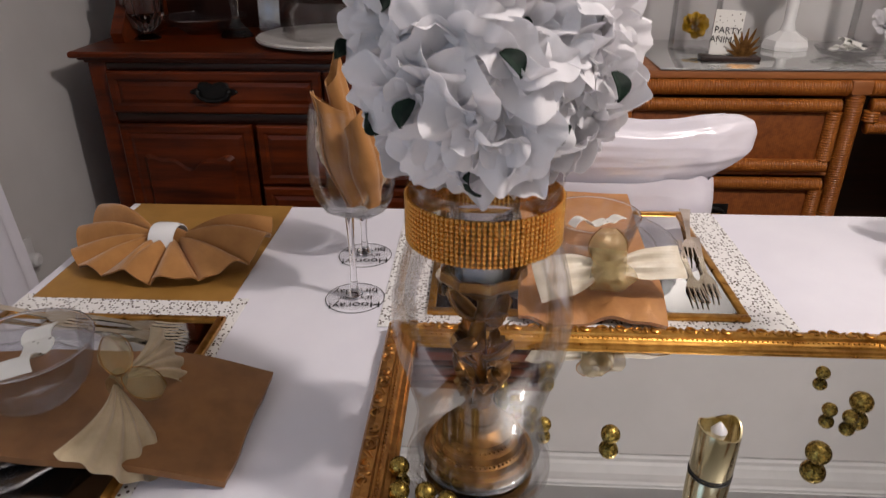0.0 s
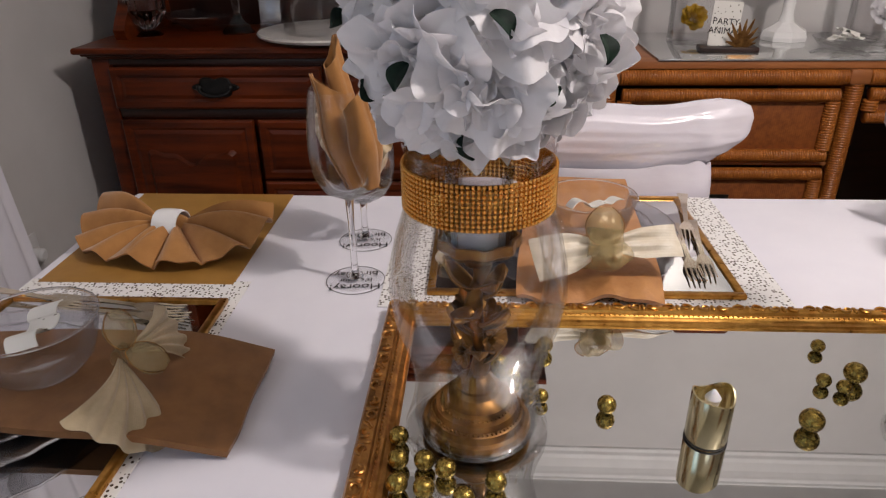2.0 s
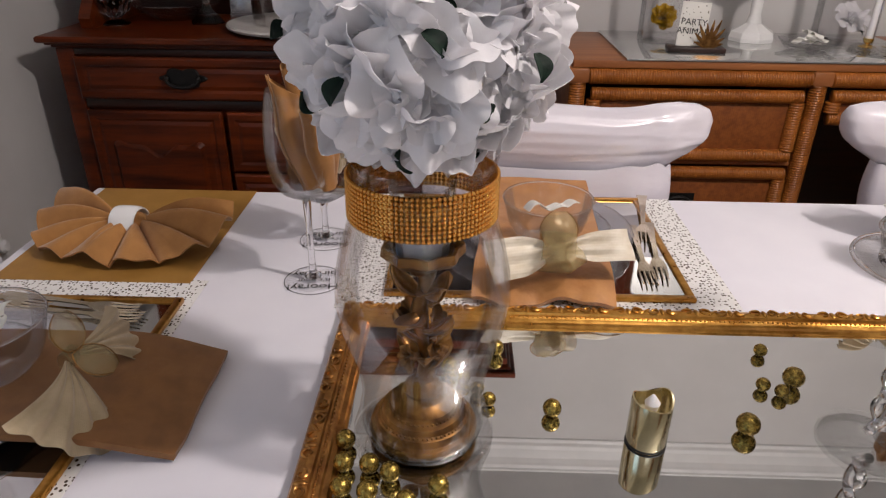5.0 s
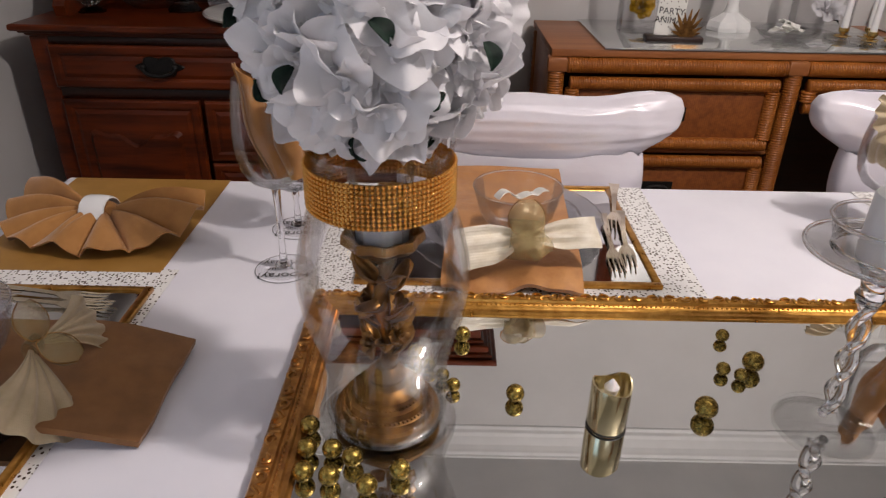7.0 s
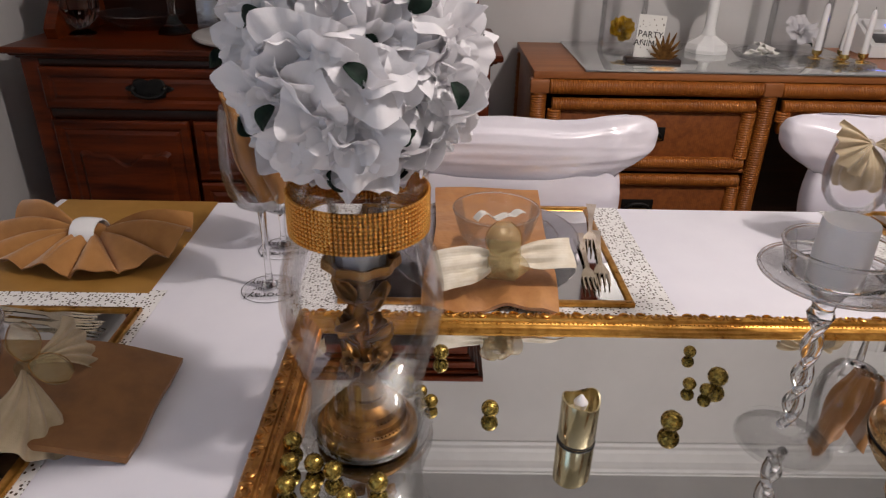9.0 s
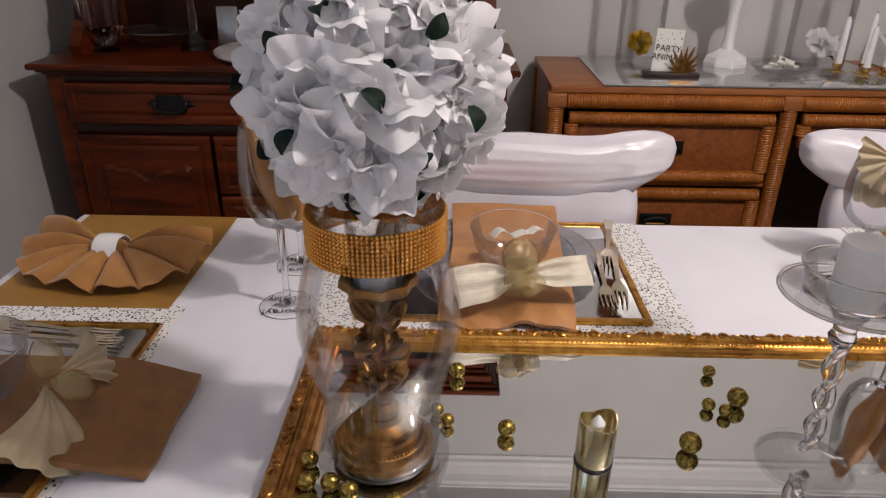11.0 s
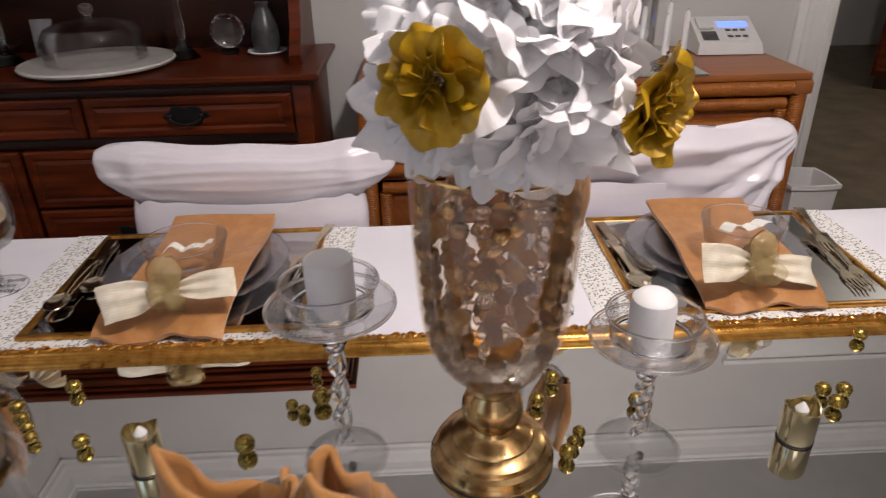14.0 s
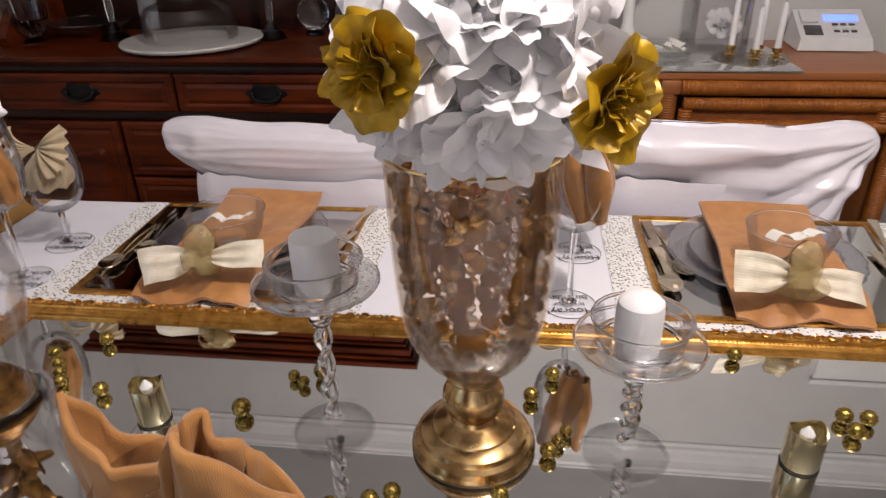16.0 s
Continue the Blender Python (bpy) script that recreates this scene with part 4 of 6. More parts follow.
# ---- hurricane vase with a candlestick inside ----
vase = thing("hurricane_vase", (BX, BY, MZ), 0, "clear glass hurricane vase with a gold rhinestone band", "vase")
outer = [(0.064, 0.0), (0.070, 0.002), (0.0695, 0.008), (0.064, 0.025), (0.0590, 0.05), (0.0585, 0.06), (0.060, 0.075), (0.067, 0.105), (0.0745, 0.13), (0.079, 0.16), (0.0775, 0.185), (0.0715, 0.212), (0.064, 0.235), (0.0605, 0.25), (0.0600, 0.27), (0.0615, 0.287), (0.063, 0.292)]
part("glass_body", lathe("gb", [(0, 0.0), *outer, (0.061, 0.2915), *[(r - 0.0022, z) for r, z in reversed(outer[4:-1])], (0.060, 0.02), (0.056, 0.006), (0, 0.005)], CLEARGLASS, 64), vase)
stones = []
stone = ball("st", 0.00185, GOLD, 6, 4)
AMBER = material("amber_rhinestone", (0.92, 0.46, 0.08), 0.14, 0.5, Transmission_Weight=0.6)
AMBERNET = thin_glass("amber_net", (0.94, 0.74, 0.40), 0.03, 0.2)
stone.materials.clear()
stone.materials.append(AMBER)
for row in range(10):
    for k in range(96):
        a = 2 * math.pi * k / 96
        stones.append(moved(stone, pose(0.0628 * math.cos(a), 0.0628 * math.sin(a), 0.2422 + row * 0.0039)))
part("band_backing", lathe("bk", [(0.0617, 0.2405), (0.0622, 0.2405), (0.0622, 0.279), (0.0617, 0.279), (0.0617, 0.2405)], AMBERNET, 64), vase, "gold mesh band")
tagged(part("rhinestone", join("rs", stones), vase, "rows of small amber rhinestones"), kind="stuff")

stick = thing("candlestick", (BX, BY, MZ + 0.0055), 0, "antique gold candlestick with leaves, inside the glass vase", "candlestick")
part("base", lathe("cb", [(0, 0), (0.050, 0), (0.0525, 0.003), (0.053, 0.007), (0.0515, 0.011), (0.0475, 0.0125), (0.0465, 0.015), (0.0455, 0.019), (0.0415, 0.021), (0.0405, 0.0235), (0.0395, 0.027), (0.0345, 0.029), (0.0335, 0.0315), (0.0325, 0.035), (0.0265, 0.0375), (0.0215, 0.041), (0.0185, 0.046), (0.0195, 0.050), (0.0165, 0.055), (0.011, 0.060), (0, 0.061)], OLDGOLD, 64, angle=22), stick)
for ring_r, ring_z, ring_n, ring_s in ((0.0515, 0.0062, 72, 0.0021), (0.0432, 0.0212, 62, 0.0015), (0.0345, 0.0298, 50, 0.0014)):
    drop = ball("drop", ring_s, OLDGOLD, 6, 4)
    part("beaded_ring", join("br", [moved(drop, pose(ring_r * math.cos(2 * math.pi * q / ring_n), ring_r * math.sin(2 * math.pi * q / ring_n), ring_z)) for q in range(ring_n)]), stick)
part("stem", tube("sm", [(0.004 * math.sin(k * 0.5), 0.004 * math.cos(k * 0.6), 0.05 + 0.0085 * k) for k in range(17)], lambda t: 0.0075 + 0.002 * math.sin(t * 14), OLDGOLD, 12), stick)
part("cup", lathe("cp", [(0, 0.178), (0.012, 0.178), (0.016, 0.185), (0.03, 0.192), (0.036, 0.198), (0.035, 0.206), (0.032, 0.206), (0.028, 0.198), (0, 0.197)], OLDGOLD, 36, lambda a, z: 1 + (0.06 * math.cos(a * 9) if z > 0.19 else 0)), stick)
METLEAF = sheet("ml", 8, 6, lambda u, v: (0.034 * u, 0.026 * (v - 0.5) * math.sin(math.pi * min(1, 0.1 + u * 0.9)) ** 0.6, 0.012 * u * u + 0.004 * abs(2 * v - 1) + 0.003 * math.sin(v * 9)), OLDGOLD, 0.0015)
for k in range(11):
    a, h = k * 137.5, 0.072 + 0.0085 * k
    part("leaf", METLEAF, stick, "", pose(0, 0, h, 0, 0, a) @ pose(0.006, 0, 0, 0, -35 + 14 * (k % 4), 0))
METROSE = rose("mr", 3, 0.017, OLDGOLD, ((3, 0.2, 0.6), (5, 0.9, 1.0)), 0.08)
for k in range(4):
    part("rosette", METROSE, stick, "", facing((0.013 * math.cos(k * 1.57 + 4), 0.013 * math.sin(k * 1.57 + 4), 0.092 + 0.012 * k), (math.cos(k * 1.57 + 4), math.sin(k * 1.57 + 4), 0.2), k * 50))
cndl = thing("votive_candle", (BX, BY, MZ + 0.0055 + 0.1985), 0, "white candle in a small glass cup", "candle")
part("wax", lathe("wx", [(0, 0), (0.0235, 0), (0.0235, 0.036), (0.021, 0.039), (0, 0.037)], WAX, 32), cndl)
part("glass_cup", lathe("gc", shell([(0.026, 0.0), (0.027, 0.03), (0.0285, 0.06), (0.0295, 0.066)], 0.0014), GLASS, 40), cndl)

# ---- the tall gold-footed vase ----
GX, GY = 0.724, 0.542
gvase = thing("footed_vase", (GX, GY, MZ), 0, "tall glass vase of gems on a gold mottled foot", "vase")
part("foot", lathe("ft", [(0, 0.0012), (0.0675, 0.0012), (0.0695, 0.003), (0.0697, 0.007), (0.0675, 0.010), (0.0668, 0.0125), (0.0655, 0.0165), (0.0605, 0.0205), (0.0595, 0.0225), (0.0590, 0.0265), (0.0535, 0.0300), (0.0465, 0.0325), (0.0455, 0.0345), (0.0405, 0.0375), (0.0315, 0.0405), (0.0265, 0.0440), (0.0245, 0.0485), (0.0270, 0.0520), (0.0320, 0.0590), (0.0340, 0.0680), (0.0335, 0.0770), (0.0295, 0.0870), (0.0235, 0.0935), (0.0225, 0.0960), (0.0285, 0.0985), (0.0295, 0.1015), (0.0275, 0.1045), (0.0235, 0.108), (0, 0.108)], MERCURY, 64, angle=24), gvase, "gold mercury-glass foot")
# Black disc that paints in the dark gap between foot and mirror.
part("foot_gap_shade", lathe("fg", [(0, 0.0), (0.069, 0.0), (0.0698, 0.0009), (0.069, 0.0018), (0, 0.0018)], INK, 56), gvase, "thin black disc painting the dark gap under the foot")
bowl = [(0.024, 0.1085), (0.034, 0.114), (0.049, 0.126), (0.061, 0.142), (0.069, 0.160), (0.0745, 0.185), (0.078, 0.22), (0.0805, 0.27), (0.082, 0.32), (0.083, 0.352), (0.0835, 0.356)]
part("glass_bowl", lathe("gb", [(0, 0.1085), *bowl, *[(r - 0.002, z) for r, z in reversed(bowl[1:-1])], (0, 0.113)], PINKGLASS, 64), gvase)
part("gold_rim", lathe("gr", [(0.0815, 0.3555), (0.0838, 0.3555), (0.0838, 0.3575), (0.0815, 0.3575), (0.0815, 0.3555)], GOLD, 64), gvase)
gems = [ball("gem", 0.0088, m, 10, 7, 0.95) for m in (GEM, CLEARGEM, MERCURY)]
rng = random.Random(8)
# hanging strings of amber beads in an outer and an inner ring, with clear gaps between, over a bed of clear gems
for ring, inset, strings in ((0, 0.0115, 21), (1, 0.034, 9)):
    for k in range(strings):
        if ring == 0 and k % 3 == 2:
            continue
        a = 2 * math.pi * (k + rng.uniform(-.16, .16) + 0.4) / strings
        z = 0.168 + rng.uniform(0, 0.022)
        while z < 0.336:
            rad = float(np.interp(z, [q[1] for q in bowl], [q[0] for q in bowl])) - inset
            w = a + rng.uniform(-.12, .12)
            m = Matrix.Translation((rad * math.cos(w), rad * math.sin(w), z)) @ pose(0, 0, 0, rng.uniform(0, 180), rng.uniform(0, 180), 0) @ Matrix.Diagonal((rng.uniform(.7, 1.3), rng.uniform(.7, 1.25), rng.uniform(.75, 1.2), 1))
            part("gem", rng.choice((gems[0], gems[0], gems[0], gems[2]) if ring == 0 else (gems[1], gems[1], gems[0])), gvase, "", m)
            z += 0.0152
for z in (0.123, 0.136, 0.150, 0.165):
    rad = float(np.interp(z, [q[1] for q in bowl], [q[0] for q in bowl])) - 0.0115
    n = max(int(2 * math.pi * rad / 0.0185), 3)
    for k in range(n):
        a = 2 * math.pi * (k + rng.uniform(-.2, .2)) / n
        part("gem", rng.choice((gems[1], gems[1], gems[0])), gvase, "", Matrix.Translation((rad * math.cos(a), rad * math.sin(a), z)) @ pose(0, 0, 0, rng.uniform(0, 180), rng.uniform(0, 180), 0))

bouquet = thing("bouquet", (GX, GY, MZ + 0.335), 0, "bouquet of white and gold silk roses in the vase", "bouquet")
part("core", ball("core", 0.062, LEAF, 20, 12), bouquet, "dark foam core", pose(0, 0, 0.085))
BIG = [rose("bloom", 40 + k, 0.056, PETAL, ((3, 0.4, 0.62), (4, 0.85, 0.92), (6, 1.25, 1.12)), 0.15, 0.45) for k in range(4)]
GROSE = [rose("gold_bloom", 60 + k, 0.037, GOLDPETAL, ((3, 0.12, 0.72), (4, 0.30, 0.86), (5, 0.55, 0.98), (5, 0.85, 1.08), (5, 1.2, 1.18)), 0.17, 0.38) for k in range(2)]
base = Vector((GX, GY, MZ + 0.335))
rng = random.Random(21)
for k, (az, el, dist) in enumerate(((-88, 8, 0.06), (-62, 20, 0.062), (-40, 40, 0.07), (-100, 45, 0.07), (-150, 48, 0.07), (-178, 15, 0.06), (150, 25, 0.06), (110, 10, 0.055), (60, 12, 0.055), (20, 18, 0.058), (-130, 75, 0.075),
                                     (-60, 62, 0.075), (40, 50, 0.07), (120, 55, 0.07), (0, 85, 0.08), (-100, -4, 0.055), (-55, -2, 0.055), (-140, 0, 0.055), (-10, 42, 0.07))):
    d = Vector((math.cos(radians(az)) * math.cos(radians(el)), math.sin(radians(az)) * math.cos(radians(el)), math.sin(radians(el))))
    part("rose", BIG[k % 4], bouquet, "", facing(Vector((0, 0, 0.075)) + d * dist * (1.15 if el > 16 else 1.04), d + Vector((rng.uniform(-.3, .3), rng.uniform(-.3, .3), rng.uniform(-.3, .3))), rng.uniform(0, 360)) @ Matrix.Scale(1.0 if el > 16 else 0.92, 4))
for az, el in ((-75, -12), (-25, -6), (-115, 20), (-75, 38), (-30, 15), (-160, -6), (80, -5), (-90, 68)):
    d = Vector((math.cos(radians(az)) * math.cos(radians(el)), math.sin(radians(az)) * math.cos(radians(el)), math.sin(radians(el))))
    part("rose", BIG[(az // 5) % 4], bouquet, "", facing(Vector((0, 0, 0.08)) + d * (0.078 if el > 10 else 0.070), d + Vector((rng.uniform(-.3, .3), rng.uniform(-.3, .3), rng.uniform(-.3, .3))), rng.uniform(0, 360)) @ Matrix.Scale(1.0 if el > 10 else 0.95, 4))
for k, (px, py, pz, way) in enumerate(((0.672, 0.448, 1.222, (-0.30, -0.9, 0.02)), (0.816, 0.478, 1.194, (0.62, -0.75, -0.05)), (0.852, 0.52, 1.296, (0.6, -0.6, 0.4)), (0.70, 0.64, 1.24, (-0.3, 0.9, 0.3)))):
    part("gold_rose", GROSE[k % 2], bouquet, "shiny gold satin rose", facing(Vector((px, py, pz)) - base + Vector(way).normalized() * 0.014, way, k * 70))
for k in range(8):
    part("leaf", LEAFM, bouquet, "dark green leaf", facing((0.07 * math.cos(k * 0.8), 0.07 * math.sin(k * 0.8), 0.10 + 0.02 * (k % 3)), (math.cos(k * 0.8), math.sin(k * 0.8), 0.4), k * 77))

# ---- glass candle stands with twisted stems ----


def candle_stand(where, dish_z, label):
    t = thing("candle_stand", (*where, MZ), 0, label, "candle stand", "glass candle stands")
    part("foot", lathe("f", [(0, 0), (0.046, 0), (0.049, 0.002), (0.048, 0.005), (0.03, 0.009), (0.014, 0.014), (0.010, 0.022), (0, 0.023)], FOOTGLASS, 48), t)
    z0, z1 = 0.018, dish_z - 0.048
    for s in (0, math.pi):
        part("twist", tube("tw", [(0.0056 * math.cos(s + k * 0.24), 0.0056 * math.sin(s + k * 0.24), z0 + (z1 - z0) * k / 48) for k in range(49)], 0.0052, CRYSTAL, 10), t)
    part("knop", lathe("kn", [(0, z1 - 0.004), (0.010, z1 - 0.002), (0.013, z1 + 0.006), (0.010, z1 + 0.014), (0.013, z1 + 0.026), (0.019, z1 + 0.038), (0, z1 + 0.039)], CRYSTAL, 32), t)
    part("dish", lathe("d", [(0, dish_z - 0.012), (0.02, dish_z - 0.010), (0.05, dish_z - 0.003), (0.0645, dish_z + 0.001), (0.066, dish_z + 0.004), (0.0645, dish_z + 0.006), (0.05, dish_z + 0.003), (0.042, dish_z + 0.0), (0, dish_z - 0.006)], GLASS, 56), t)
    part("gallery", lathe("g", shell([(0.042, dish_z + 0.002), (0.045, dish_z + 0.012), (0.0485, dish_z + 0.026), (0.050, dish_z + 0.031)], 0.0022), GLASS, 56), t)
    for rr, zz in ((0.0655, dish_z + 0.004), (0.0493, dish_z + 0.031)):
        part("rim", tube("rm", [(rr * math.cos(q * math.pi / 32), rr * math.sin(q * math.pi / 32), zz) for q in range(64)], 0.0021, CRYSTAL, 8, True), t, "thick clear glass rim")
    part("collar", lathe("cl", [(0.040, dish_z + 0.001), (0.0445, dish_z + 0.002), (0.0445, dish_z + 0.005), (0.040, dish_z + 0.005), (0.040, dish_z + 0.001)], CRYSTAL, 48), t)
    return t


candle_stand((0.558, 0.553), 0.197, "clear glass candle stand with a tall twisted stem")
candle_stand((0.893, 0.547), 0.146, "clear glass candle stand with a short twisted stem")
c1 = thing("pillar_candle", (0.560, 0.553, MZ + 0.1915), 0, "plain white pillar candle on a glass stand", "candle", "pillar candles")
part("wax", lathe("w", [(0, 0), (0.0245, 0), (0.0248, 0.03), (0.0245, 0.06), (0.0235, 0.0625), (0.006, 0.061), (0, 0.0608)], WAX, 36), c1)
c2 = thing("pillar_candle", (0.890, 0.547, MZ + 0.1405), 0, "white round-topped pillar candle on a glass stand", "candle", "pillar candles")
part("wax", lathe("w", [(0, 0), (0.0235, 0), (0.0238, 0.045), (0.0225, 0.056), (0.017, 0.062), (0.008, 0.0645), (0, 0.065)], WAX, 36), c2)

# ---- gold tealights ----


def tealight(where, h, label):
    t = thing("tealight", (*where, MZ), 0, label, "tealight", "gold tealights")
    prof = [(0, 0), (0.0190, 0), (0.0198, 0.002), (0.0198, h - 0.004), (0.0196, h), (0.0180, h), (0.0180, h - 0.013), (0, h - 0.013)]
    me = lathe("body", prof, PALEGOLD, 44)
    for v in me.vertices:
        if v.co.z > h - 0.006:
            v.co.z += 0.0035 * math.sin(math.atan2(v.co.y, v.co.x) * 2 + 0.8) + 0.002 * math.sin(math.atan2(v.co.y, v.co.x) * 3)
    part("holder", me, t)
    part("flame", lathe("fl", [(0, h - 0.013), (0.006, h - 0.011), (0.0075, h - 0.004), (0.005, h + 0.000), (0.0015, h + 0.005), (0, h + 0.006)], WAX, 18), t, "white plastic flame")
    # Ink ring paints in the dark line where the holder meets its mirror image.
    part("ring", lathe("rg", [(0.0198, 0.0005), (0.0202, 0.001), (0.0202, 0.0025), (0.0198, 0.003), (0.0198, 0.0005)], INK, 40), t, "thin black ring painting the dark line at the mirror")


tealight((0.336, 0.548), 0.053, "polished gold cylinder tealight with a white flame")
tealight((1.078, 0.545), 0.047, "short polished gold tealight with a white flame")

# ---- loose gold beads ----
BEAD = {s: ball("bead", s, BEADGOLD, 18, 12) for s in (0.0078, 0.0098, 0.0118)}
for x, y, s in ((0.193, 0.688, 1), (0.182, 0.597, 0), (0.170, 0.614, 0), (0.155, 0.632, 0), (0.139, 0.651, 1), (0.247, 0.583, 1), (0.506, 0.699, 0), (0.484, 0.634, 0), (0.500, 0.623, 0), (0.520, 0.643, 2), (0.441, 0.564, 2),
                (0.041, 0.529, 1), (0.044, 0.499, 1), (0.068, 0.498, 1), (0.088, 0.488, 1), (0.046, 0.469, 1), (0.133, 0.474, 1), (0.07, 0.465, 1), (0.105, 0.455, 1),
                (0.789, 0.621, 1), (0.819, 0.547, 0), (0.829, 0.563, 0), (0.808, 0.529, 1), (0.816, 0.664, 1), (0.586, 0.431, 1), (0.607, 0.426, 2), (0.625, 0.443, 1), (0.646, 0.455, 1), (0.552, 0.413, 1), (0.757, 0.462, 1), (0.774, 0.438, 1),
                (1.055, 0.727, 1), (1.150, 0.617, 1), (1.176, 0.615, 1), (1.153, 0.592, 1), (1.267, 0.731, 1), (0.911, 0.612, 1)):
    r = (0.0078, 0.0098, 0.0118)[s]
    b = new("bead", BEAD[r])
    b.matrix_basis = pose(x, y, MZ + r, 31 * s, x * 900, y * 700)
    tagged(b, "round glittery gold bead lying on the mirror", "bead", "loose gold beads")


# ---- place settings ----
def put(m, name, me, label, category, group=""):
    ob = new(name, me)
    ob.matrix_basis = m
    return tagged(ob, label, category, group)


def holder(m, name, label, category, group=""):
    ob = new(name)
    ob.empty_display_size = 0.05
    ob.matrix_basis = m
    return tagged(ob, label, category, group)


def fork():
    handle = sheet("h", 14, 4, lambda u, v: ((v - 0.5) * (0.019 - 0.012 * math.sin(min(1, u * 1.15) * math.pi / 2)), 0.125 - 0.125 * u, 0.0035 + 0.002 * math.sin(u * 3.1)), SILVER, 0.002)
    head = sheet("d", 6, 6, lambda u, v: ((v - 0.5) * (0.007 + 0.017 * math.sin(u * math.pi / 2)), -0.030 * u, 0.0035 - 0.0015 * u), SILVER, 0.0018)
    tines = [tube("t", [(-0.0105 + 0.007 * k, -0.029, 0.0022), (-0.0103 + 0.007 * k, -0.052, 0.002), (-0.0100 + 0.0068 * k, -0.07, 0.0045)], lambda q: 0.0019 - 0.0009 * q, SILVER, 6) for k in range(4)]
    return join("fork", [handle, head, *tines])


def knife():
    handle = sheet("h", 8, 4, lambda u, v: ((v - 0.5) * (0.019 - 0.005 * u), 0.115 - 0.10 * u, 0.003), SILVER, 0.005)
    blade = sheet("b", 14, 4, lambda u, v: ((v - 0.5) * (0.010 + 0.011 * math.sin(u * 2.6)), 0.016 - 0.125 * u, 0.003), SILVER, 0.0014)
    return join("knife", [handle, blade])


def spoon():
    handle = sheet("h", 12, 4, lambda u, v: ((v - 0.5) * (0.018 - 0.012 * math.sin(min(1, u * 1.15) * math.pi / 2)), 0.12 - 0.125 * u, 0.003 + 0.003 * math.sin(u * 3.1)), SILVER, 0.002)
    bowl_ = sheet("w", 10, 8, lambda u, v: ((2 * v - 1) * 0.019 * math.sqrt(max(0, 1 - (2 * u - 1) ** 2)) + 0.00001, -0.004 - 0.055 * u, 0.006 - 0.005 * math.sqrt(max(0, 1 - (2 * u - 1) ** 2)) * (1 - (2 * v - 1) ** 2)), SILVER, 0.0012)
    return join("spoon", [handle, bowl_])


FORK, KNIFE, SPOON = fork(), knife(), spoon()


def scalloped_plate(r, z, depth, flutes):
    prof = [(0, z), (r * 0.62, z), (r * 0.68, z + depth * 0.25), (r * 0.97, z + depth * 0.9), (r, z + depth), (r * 0.985, z + depth + 0.0015), (r * 0.67, z + depth * 0.25 + 0.003), (r * 0.6, z + 0.003), (0, z + 0.003)]
    return lathe("plate", prof, GREYGLASS, 120, lambda a, zz: 1 + (0.008 * math.cos(a * flutes) if zz > z + depth * 0.5 else 0))


CHARGER, PLATE = scalloped_plate(0.152, 0.0, 0.014, 30), scalloped_plate(0.118, 0.0, 0.010, 24)
BOWLP = [(0.028, 0.0), (0.040, 0.006), (0.053, 0.022), (0.060, 0.042), (0.0645, 0.060), (0.066, 0.066)]
BOWL = lathe("bowl", [(0, 0), *BOWLP, *[(r - 0.0025, z) for r, z in reversed(BOWLP[1:-1])], (0, 0.004)], GLASS, 72, lambda a, z: 1 + (0.02 * math.cos(a * 18) if 0.01 < z < 0.04 else 0))


BOWLRIM = tube("rim", [(0.0652 * math.cos(q * math.pi / 36), 0.0652 * math.sin(q * math.pi / 36), 0.066) for q in range(72)], 0.0014, CRYSTAL, 6, True)


def bow_wing(length, spread, pleats, amp, mat, seed, thick=0.0009, lift=0.0):
    rng = random.Random(seed)
    ph = rng.uniform(0, 6)

    def f(u, v):
        a = (v - 0.5) * spread
        q = 0.06 + 0.94 * u
        p = amp * q * math.sin(v * pleats * 6.283 + ph) + 0.4 * amp * q * math.sin(v * 9 + ph * 2)
        edge = 1 + 0.025 * math.sin(v * 7 + ph)
        return (length * q * edge * math.cos(a * (0.6 + 0.4 * q)), length * q * math.sin(a * (0.6 + 0.4 * q)), p + lift * math.sin(u * 3.1))
    return sheet("wing", 12, 84, f, mat, thick)


def strip_wing(length, width, seed, mat):
    """One tail of a flat ribbon: gathered at the knot, opening to its full width and cut straight."""
    rng = random.Random(seed)
    ph = rng.uniform(0, 6)

    def f(u, v):
        q = 0.05 + 0.95 * u
        w = width * (0.22 + 0.78 * math.sin(min(1.0, 1.7 * q) * math.pi / 2) ** 1.2) * (1 + 0.10 * u)
        crimp = 0.006 * (1 - q) * math.sin(v * 15 + ph) + 0.004 * q * math.sin(v * 4 + ph) + 0.003 * math.sin(u * 7 + ph)
        return (length * q * (1 + 0.03 * math.sin(v * 3 + ph)), w * (v - 0.5) + 0.006 * u * math.sin(ph), crimp + 0.012 * math.sin(u * 2.6))
    return sheet("wing", 22, 28, f, mat, 0.0009)


